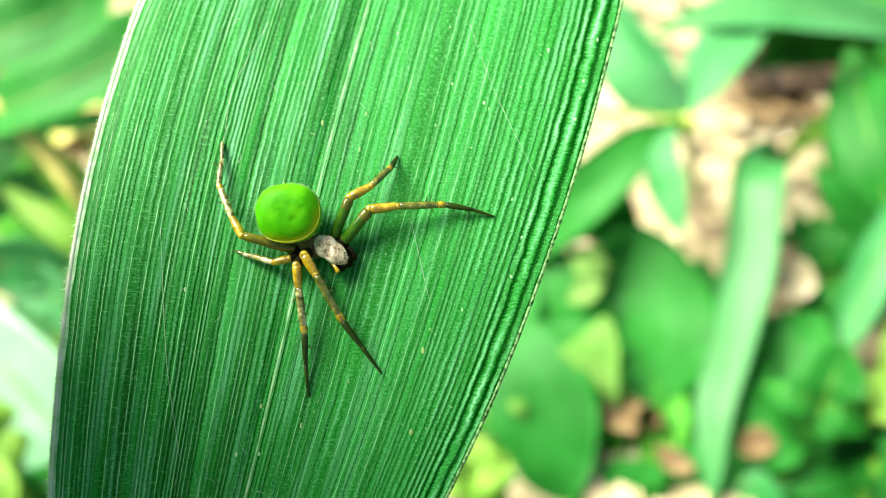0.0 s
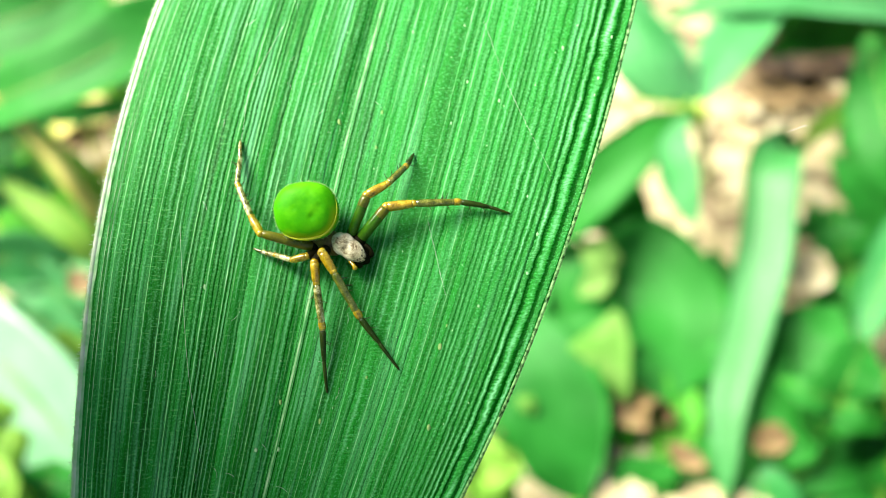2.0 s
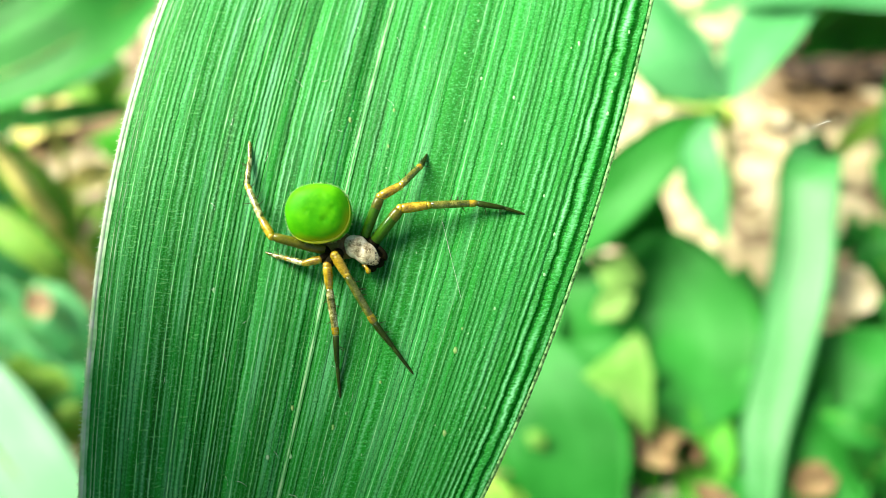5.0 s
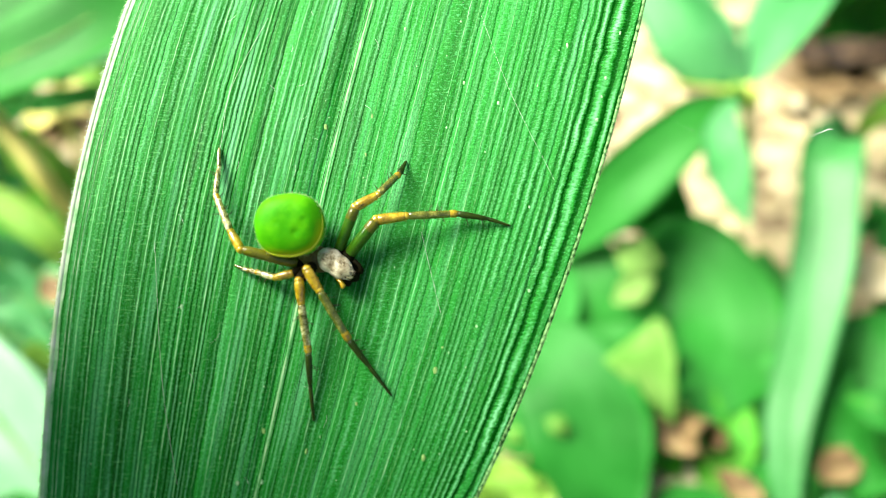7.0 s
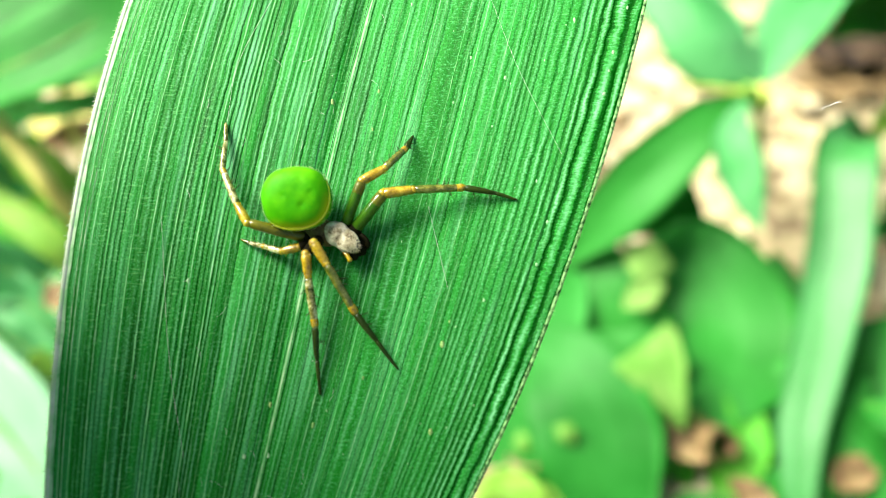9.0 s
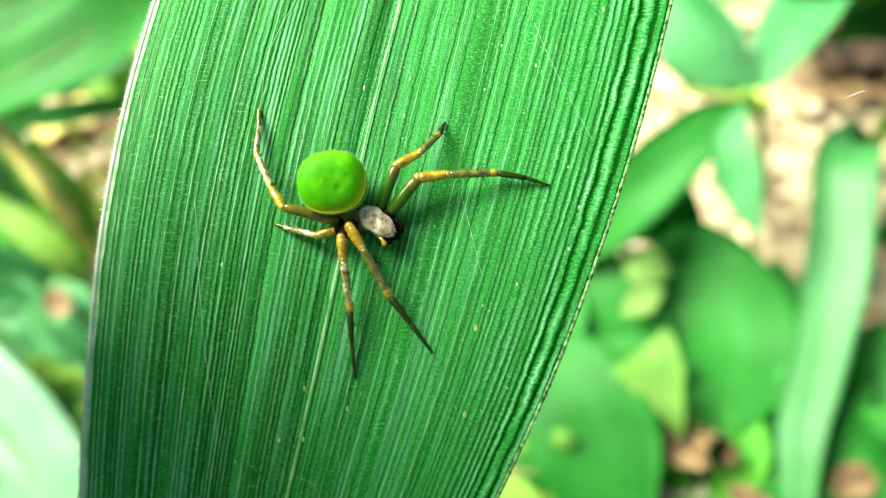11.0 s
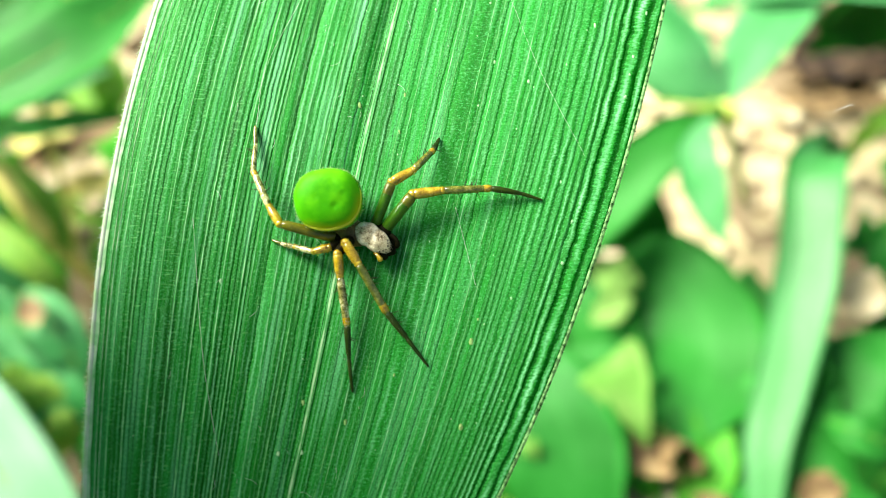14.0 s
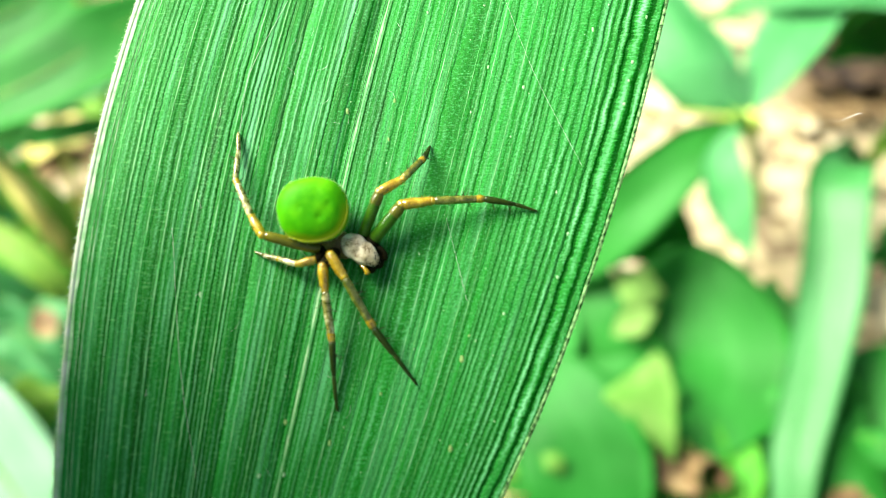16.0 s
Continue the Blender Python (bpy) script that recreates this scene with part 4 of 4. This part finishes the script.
    plant("creeper", "green creeper with large rounded leaves", "herb", (1010, 900),
          [(STEM, [(1010, 905, soil_depth(1010, 905) + 3, 1.2), (1000, 880, 205, 1.0)])],
          [(GRASS_DARK, "rounded leaf", [(1085, 960, 198, 3), (1065, 870, 199, 12), (1035, 750, 202, 17), (985, 640, 210, 14), (930, 570, 222, 1)], 0.08, 0, 0),
           (GRASS_SHADE, "leaf with shade in its colour", [(1050, 420, 231, 2), (1100, 372, 229, 8), (1165, 348, 229, 9), (1225, 375, 233, 1)], 0.1, 0, 0),
           (GRASS_DARK, "rounded leaf", [(930, 880, 214, 3), (900, 770, 216, 14), (890, 640, 220, 17), (960, 500, 228, 12), (1010, 440, 236, 1)], 0.10, -10, 0),
           (GRASS, "", [(880, 1000, 205, 2), (900, 930, 203, 10), (950, 880, 206, 11), (1000, 840, 212, 1)], 0.12, 0, 0),
           (GRASS_YELLOWING, "small yellow-green leaf", [(1000, 770, 200, 0.5), (985, 752, 199, 2.6), (968, 742, 200, 0.5)], 0.1, 0, 0),
           (GRASS_YELLOWING, "small yellow-green leaf", [(925, 790, 205, 0.5), (912, 772, 204, 2.6), (905, 750, 206, 0.5)], 0.1, 0, 0),
           (GRASS_YELLOWING, "small yellow-green leaf", [(1160, 496, 219, 0.5), (1122, 512, 218, 4.6), (1085, 536, 219, 0.5)], 0.1, 0, 0),
           (GRASS_YELLOWING, "small yellow-green leaf", [(1172, 465, 224, 0.5), (1130, 455, 222, 6.0), (1085, 420, 224, 0.5)], 0.1, 0, 0),
           (GRASS_DARK, "", [(1060, 940, 210, 2), (1100, 895, 212, 9), (1150, 872, 216, 9), (1205, 875, 220, 1)], 0.15, 0, 0)])
    plant("broad_grass", "dark green grass leaves with a yellow edge", "grass plant", (1740, 560), [],
          [(GRASS_DARK, "", [(1585, 252, 236, 1), (1640, 310, 232, 6.5), (1710, 390, 232, 9), (1790, 560, 240, 3)], 0.22, 22, 0),
           (GRASS, "", [(1760, 380, 230, 10), (1715, 250, 232, 13), (1680, 130, 240, 12), (1650, 20, 252, 2)], 0.2, -10, 0.5),
           (GRASS_PALE, "", [(1790, 330, 222, 6), (1730, 440, 220, 7.5), (1685, 550, 220, 6), (1648, 660, 220, 0.5)], 0.2, 0, 0.4),
           (GRASS, "", [(1450, 775, 222, 1), (1540, 746, 219, 5), (1640, 728, 219, 6), (1760, 700, 224, 4)], 0.2, 0, 0.4)])
    plant("low_grass", "green low grass leaves in the shade", "grass plant", (1640, 940), [],
          [(GRASS_DARK, "", [(1500, 925, 206, 2), (1570, 880, 206, 10), (1660, 820, 208, 13), (1780, 770, 214, 3)], 0.15, 10, 0.5),
           (GRASS_PALE, "", [(1420, 850, 214, 1), (1450, 900, 206, 7), (1500, 970, 202, 8), (1560, 1040, 200, 2)], 0.2, 0, 0.5),
           (GRASS, "", [(1530, 1020, 204, 3), (1600, 950, 204, 11), (1690, 890, 208, 11), (1800, 850, 214, 2)], 0.2, -10, 0.5),
           (GRASS_DARK, "", [(1290, 860, 218, 1), (1350, 900, 214, 8), (1400, 960, 210, 9), (1440, 1040, 208, 2)], 0.15, 0, 0.4),
           (GRASS, "", [(1520, 560, 232, 1), (1545, 640, 228, 9), (1560, 740, 226, 10), (1540, 840, 226, 2)], 0.15, 0, 0.4)])
    plant("hanging_grass", "pale grass blade hanging across from above", "grass plant", (1560, 120), [],
          [(GRASS_PALE, "", [(1240, 0, 238, 0.5), (1350, -45, 232, 4.5), (1480, -66, 228, 7), (1620, -62, 230, 8), (1830, -20, 240, 4)], 0.12, -30, 0.4),
           # these two leaves carry the hollow's shade in their colour
           (GRASS_SHADOWED, "leaf coloured dark as if shaded", [(1440, 70, 285, 1), (1500, 30, 280, 9), (1570, 10, 278, 13), (1680, 40, 280, 3)], 0.2, 35, 0),
           (GRASS_SHADOWED, "leaf coloured dark as if shaded", [(1450, 20, 300, 2), (1530, -10, 296, 12), (1620, -20, 292, 14), (1740, 0, 290, 3)], 0.2, 40, 0)])
    plant("ground_ivy", "broad green leaves lying close over the soil", "herb", (1300, 780),
          [(STEM, [(1300, 790, soil_depth(1300, 790) + 3, 1.0), (1300, 770, soil_depth(1300, 770) - 4, 0.9)])],
          [(GRASS, "", [(a, b, soil_depth(a, b) * 0.95, 2), (a + u * 0.4, b + v * 0.4, soil_depth(a, b) * 0.945, w), (a + u * 0.8, b + v * 0.8, soil_depth(a, b) * 0.945, w), (a + u * 1.2, b + v * 1.2, soil_depth(a, b) * 0.96, 1)], 0.1, 0, 0)
           for a, b, u, v, w in ((1330, 760, 150, -90, 13), (1330, 700, 120, -150, 13), (1300, 830, 120, 110, 13), (1420, 830, 140, -60, 12), (1180, 720, -110, -120, 13),
                                 (1130, 820, -130, 60, 13), (1180, 860, 60, 110, 12), (1500, 700, 90, -120, 12), (960, 620, -60, -110, 13), (1520, 800, 130, 80, 13))])
    # the brighter, tangled side
    plant("leaning_grass", "pale green grass blades leaning over brown litter", "grass plant", (-100, 330), [],
          [(GRASS, "", [(-190, 220, 196, 3), (-60, 140, 182, 8), (80, 75, 176, 9.5), (210, 0, 180, 9), (340, -90, 192, 0.5)], 0.15, -32, 0.5),
           (GRASS_PALE, "", [(-170, 185, 205, 2), (-40, 160, 194, 3), (100, 118, 190, 3.4), (190, 88, 190, 2.4), (245, 75, 192, 0.4)], 0.15, -25, 0.3),
           (GRASS, "", [(-20, 195, 215, 1), (90, 180, 210, 3), (190, 165, 210, 2.6), (280, 165, 214, 0.4)], 0.2, 0, 0),
           (GRASS, "", [(-200, 40, 190, 6), (-60, -10, 184, 11), (60, -60, 186, 10), (170, -140, 196, 0.5)], 0.15, -32, 0.4),
           (GRASS, "", [(-220, 300, 215, 3), (-110, 250, 206, 8), (-20, 200, 206, 8), (70, 160, 212, 0.5)], 0.15, -25, 0.4)])
    plant("dry_stalks", "yellowed straw stalks leaning on the litter", "grass plant", (175, 470),
          [(STRAW, [(-90, 130, 184, 1.9), (20, 240, 188, 2.4), (110, 360, 196, 2.4), (205, 470, 232, 2.0)]),
           (STRAW, [(70, 90, 215, 0.9), (110, 190, 214, 1.0), (150, 330, 225, 1.0), (160, 450, 245, 1.0)])],
          [(GRASS_LIME, "yellow-green leaf", [(-60, 310, 206, 1), (20, 370, 200, 4), (100, 430, 199, 4), (160, 500, 206, 0.5)], 0.15, 10, 0.3),
           (GRASS_LIME, "yellow-green leaf", [(-30, 235, 200, 1), (50, 275, 196, 5), (115, 335, 196, 5), (165, 410, 203, 0.5)], 0.15, -10, 0.3)])
    plant("glossy_grass", "broad pale glossy grass blade with painted sheen", "grass plant", (-60, 950), [],
          [(GRASS_SHEEN, "", [(-290, 480, 204, 3.3), (-150, 585, 194, 12), (-30, 712, 187, 15), (75, 840, 184, 15), (165, 960, 184, 10.3), (225, 1070, 188, 1)], 0.12, 32, 0.6),
           (GRASS_PALE, "", [(60, 470, 204, 1), (120, 520, 200, 6), (165, 590, 200, 6), (185, 660, 204, 1)], 0.15, 10, 0.4),
           (GRASS_PALE, "", [(40, 600, 205, 1), (110, 640, 200, 7), (170, 700, 200, 7), (200, 780, 205, 1)], 0.15, 10, 0.4),
           (GRASS_PALE, "", [(-130, 480, 206, 2), (-20, 500, 202, 6.5), (70, 550, 202, 7), (150, 640, 206, 1)], 0.15, 20, 0.4),
           (GRASS_PALE, "", [(-60, 560, 206, 2), (30, 600, 202, 6), (90, 650, 200, 6), (130, 730, 202, 1)], 0.15, 20, 0.4),
           (GRASS, "", [(60, 700, 208, 2), (100, 790, 205, 8), (110, 880, 205, 9), (100, 980, 206, 1)], 0.2, 20, 0.4),
           (GRASS_PALE, "", [(-120, 400, 214, 2), (-30, 320, 208, 6), (40, 300, 208, 5), (100, 310, 212, 1)], 0.15, 20, 0.4),
           (GRASS_PALE, "", [(-160, 520, 200, 2), (-70, 470, 198, 8), (20, 470, 200, 8), (120, 500, 206, 1)], 0.15, 20, 0.4)])


build_plants()


def litter_leaf(bm, p, size, seed):
    """Adds one curled dry leaf lying at p."""
    r = random.Random(seed)
    turn = Matrix.Rotation(r.uniform(0, 6.28), 3, "Z")
    curl = r.uniform(0.1, 0.9)
    rows = []
    for i in range(7):
        s = i / 6
        w = size * 0.32 * math.sin(math.pi * (0.06 + 0.9 * s)) ** 0.8
        row = []
        for k in range(5):
            t = k / 2 - 1
            q = Vector(((s - 0.5) * size, w * t, 1.2 + size * 0.10 * curl * (t * t + 1.5 * (s - 0.5) ** 2) + size * 0.05 * noise.noise(Vector((s * 3, t, seed * 0.7)))))
            row.append(bm.verts.new(p + turn @ q))
        rows.append(row)
    for a, b in zip(rows, rows[1:]):
        for k in range(4):
            bm.faces.new((a[k], a[k + 1], b[k + 1], b[k]))


def build_litter():
    rng = random.Random(21)
    for name, label, material, count, sizes in (("leaf_litter", "pale dry leaf litter strewn on the soil", DRY, 1500, (7, 27)),
                                                ("brown_litter", "brown rotting leaf litter on the soil", DRY_BROWN, 300, (6, 24))):
        b = bmesh.new()
        for k in range(count):
            x, y = rng.uniform(-330, 330), rng.uniform(20, 480)
            if (material is DRY) == (x < 20) and rng.random() < 0.5:
                x = -x
            z = ground_height(x * MM, y * MM) / MM
            litter_leaf(b, Vector((x, y, z)), rng.uniform(*sizes), k + (0 if material is DRY else 900))
        tagged(part(name, b, material), label, "leaf litter", kind="stuff")
    # pale dry leaves caught among the straw stalks
    for k in range(9):
        b = bmesh.new()
        litter_leaf(b, Vector((0, 0, 0)), rng.uniform(11, 19), 700 + k)
        ob = tagged(part("dry_leaf", b, (DRY, STRAW, DRY_BROWN)[k % 3]), ("bleached dry leaf caught on straw stalks", "yellow dry leaf caught on straw stalks", "brown dry leaf caught on straw stalks")[k % 3], "dry leaf", "dry leaves on the stalks")
        ob.location = sight(70 + 17 * k, 165 + 37 * k % 130, rng.uniform(224, 240)) * MM
    # single dry leaves that stand out
    for a, b_, size, material, label in ((1180, 772, 16, DRY_BROWN, "curled brown dry leaf caught on the herb"), (1482, 828, 15, DRY_BROWN, "brown dry leaf caught among grass leaves"),
                                         (35, 388, 16, DRY, "bright bleached dry leaf on the litter"), (98, 520, 11, DRY_BROWN, "reddish brown dry leaf caught among grass leaves"),
                                         (1304, 866, 13, DRY_BROWN, "reddish brown dry leaf caught among grass leaves"), (1552, 490, 20, DRY, "bright bleached dry leaf on the soil"), (1575, 600, 14, DRY, "small bleached dry leaf"), (1395, 160, 16, DRY_BROWN, "rust brown dry leaf on the litter"),
                                         (1480, 95, 34, DRY_SHADE_DARK, "dead leaf darkened to paint in shade"), (1560, 105, 34, DRY_SHADE_DARK, "dead leaf darkened to paint in shade")):
        p = sight(a, b_, {1180: 207, 1482: 204, 1304: 205, 98: 196, 1552: 232, 1575: 226}.get(a, soil_depth(a, b_) - 5))
        b = bmesh.new()
        litter_leaf(b, Vector((0, 0, 0)), size, a)
        ob = tagged(part("dry_leaf", b, material), label, "dry leaf")
        ob.location = p * MM


def build_dead_heap():
    """Dead brown leaves heaped under the hanging grass, half near-black to paint its shade."""
    rng = random.Random(77)
    for k in range(40):
        shade_dark = k % 2
        kind_of = 0 if shade_dark else 1 + (k % 8 == 0)
        a, b_ = (rng.uniform(1425, 1650), rng.uniform(15, 100)) if shade_dark else (rng.uniform(1370, 1610), rng.uniform(115, 175))
        size = rng.uniform(18, 32) if shade_dark else rng.uniform(9, 17)
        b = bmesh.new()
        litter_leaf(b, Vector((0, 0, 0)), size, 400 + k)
        ob = tagged(part("dry_leaf", b, (DRY_SHADE_DARK, DRY_BROWN, DRY)[kind_of]), ("dead leaf coloured near-black for the heap's shade", "brown dead leaf heaped at the edge of shade", "pale dead leaf heaped at the edge of shade")[kind_of], "dry leaf", "heaped dead leaves")
        ob.location = sight(a, b_, soil_depth(a, b_) - (rng.uniform(7, 15) if shade_dark else rng.uniform(2, 6))) * MM


def build_curled_leaf():
    """A dry leaf rolled into an open tube, its dark hollow towards the view."""
    b = bmesh.new()
    rows = []
    for side in (0, 1):
        for i in range(7):
            s = i / 6
            row = []
            for k in range(17):
                a = radians(-150 + 300 * k / 16)
                r = (4.6 + 1.3 * s + 0.5 * noise.noise(Vector((s * 3, k * 0.3, 1.0)))) - 0.35 * side
                row.append(b.verts.new((r * math.sin(a), (s - 0.5) * 15 + 0.8 * noise.noise(Vector((k * 0.4, s, 4.0))), r * math.cos(a))))
            rows.append(row)
    for base in (0, 7):
        for i in range(6):
            for k in range(16):
                q = (rows[base + i][k], rows[base + i][k + 1], rows[base + i + 1][k + 1], rows[base + i + 1][k])
                b.faces.new(q if base == 0 else q[::-1])
    for i in (0, 6):
        for k in range(16):
            b.faces.new((rows[i][k], rows[i][k + 1], rows[7 + i][k + 1], rows[7 + i][k]))
    ob = tagged(part("dry_leaf", b, DRY_BROWN), "rolled brown dry leaf with a dark hollow", "dry leaf")
    ob.matrix_world = Matrix.Translation(sight(1232, 770, 208) * MM) @ pose(0, 0, 0, -52, 0, 22)


build_litter()
build_dead_heap()
build_curled_leaf()


def build_seedlings():
    """Low leafy plants that cover the soil but for the open patch of litter."""
    rng = random.Random(33)
    kinds = ((GRASS, "low green leafy seedling near the soil"), (GRASS_DARK, "low dark green seedling in the shade"), (GRASS_LIME, "low yellow-green seedling near the soil"), (SPROUT, "low bright green seedling near the soil"))
    for k in range(72):
        while True:
            a, h = rng.uniform(-330, 1930), rng.uniform(-220, 1120)
            if not (a < -95 and 20 < h < 760) and (a < 300 or a > 1600 or h < -60 or h > 860) and not (330 < a < 850 and h > -60) and not (a < 300 and 120 < h < 600 and rng.random() < 0.6) and not (1000 < a < 1720 and 800 < h < 1010):
                break
        material, label = kinds[rng.choice((0, 2, 3, 2) if a < 300 else (0, 0, 0, 1, 1, 2))]
        d = soil_depth(a, h) * rng.uniform(0.83, 0.93)
        leaves = []
        turn = rng.uniform(0, 360)
        for i in range(rng.choice((3, 4, 4, 5))):
            t = radians(turn + i * 137 + rng.uniform(-20, 20))
            long, w = rng.uniform(70, 135), rng.uniform(5, 9.5)
            ca, sa = math.cos(t) * long, math.sin(t) * long
            leaves.append((material, "", [(a, h, d, 0.8), (a + ca * 0.35, h + sa * 0.35, d - 3, w), (a + ca * 0.75, h + sa * 0.75, d - 1, w * 0.8), (a + ca * 1.1, h + sa * 1.1, d + 6, 0.4)],
                           0.2, rng.uniform(-30, 30), 0.3))
        plant("seedling", label, "seedling", (a, h + 10), [(STEM, [(a, h + 10, soil_depth(a, h + 10) + 3, 0.9), (a, h, d, 0.7)])], leaves, "seedlings")


build_seedlings()


def build_sprigs():
    """Small leafy sprigs that break up the gaps between the larger leaves."""
    rng = random.Random(58)
    kinds = ((GRASS, "small green leafy sprig among larger leaves"), (SPROUT, "small bright green sprig among larger leaves"), (GRASS_LIME, "small yellow-green sprig among larger leaves"))
    spots = [(rng.uniform(-160, 270), rng.uniform(150, 620)) for k in range(30)]
    spots += [(rng.uniform(1540, 1720), rng.uniform(150, 420)) for k in range(4)]
    for a, h in spots:
        material, label = kinds[rng.choice((1, 2, 2, 2) if a < 300 else (0, 0, 1, 2))]
        d = soil_depth(a, h) * rng.uniform(0.85, 0.92)
        turn = rng.uniform(0, 360)
        leaves = []
        for i in range(rng.choice((2, 3, 4))):
            t = radians(turn + i * 137 + rng.uniform(-25, 25))
            long, w = rng.uniform(28, 62), rng.uniform(2.2, 4.6)
            ca, sa = math.cos(t) * long, math.sin(t) * long
            leaves.append((material, "", [(a, h, d, 0.5), (a + ca * 0.4, h + sa * 0.4, d - 2, w), (a + ca * 0.8, h + sa * 0.8, d - 1, w * 0.7), (a + ca * 1.1, h + sa * 1.1, d + 3, 0.3)],
                           0.2, rng.uniform(-30, 30), 0))
        plant("sprig", label, "sprig", (a, h + 6), [(STEM, [(a, h + 6, soil_depth(a, h + 6) + 3, 0.6), (a, h, d, 0.5)])], leaves, "sprigs")


build_sprigs()


# ---- what moves ----
def motions():
    walk(grass_leaf, [(t, pose(*p)) for t, *p in LEAF_PATH])
    seat = Matrix.Translation(BASE * MM)
    walk(spider, [(t, pose(*p) @ seat) for t, *p in LEAF_PATH])
    for thread, base in silk:
        spot = Matrix.Translation(base * MM)
        walk(thread, [(t, pose(*p) @ spot) for t, *p in LEAF_PATH])


motions()
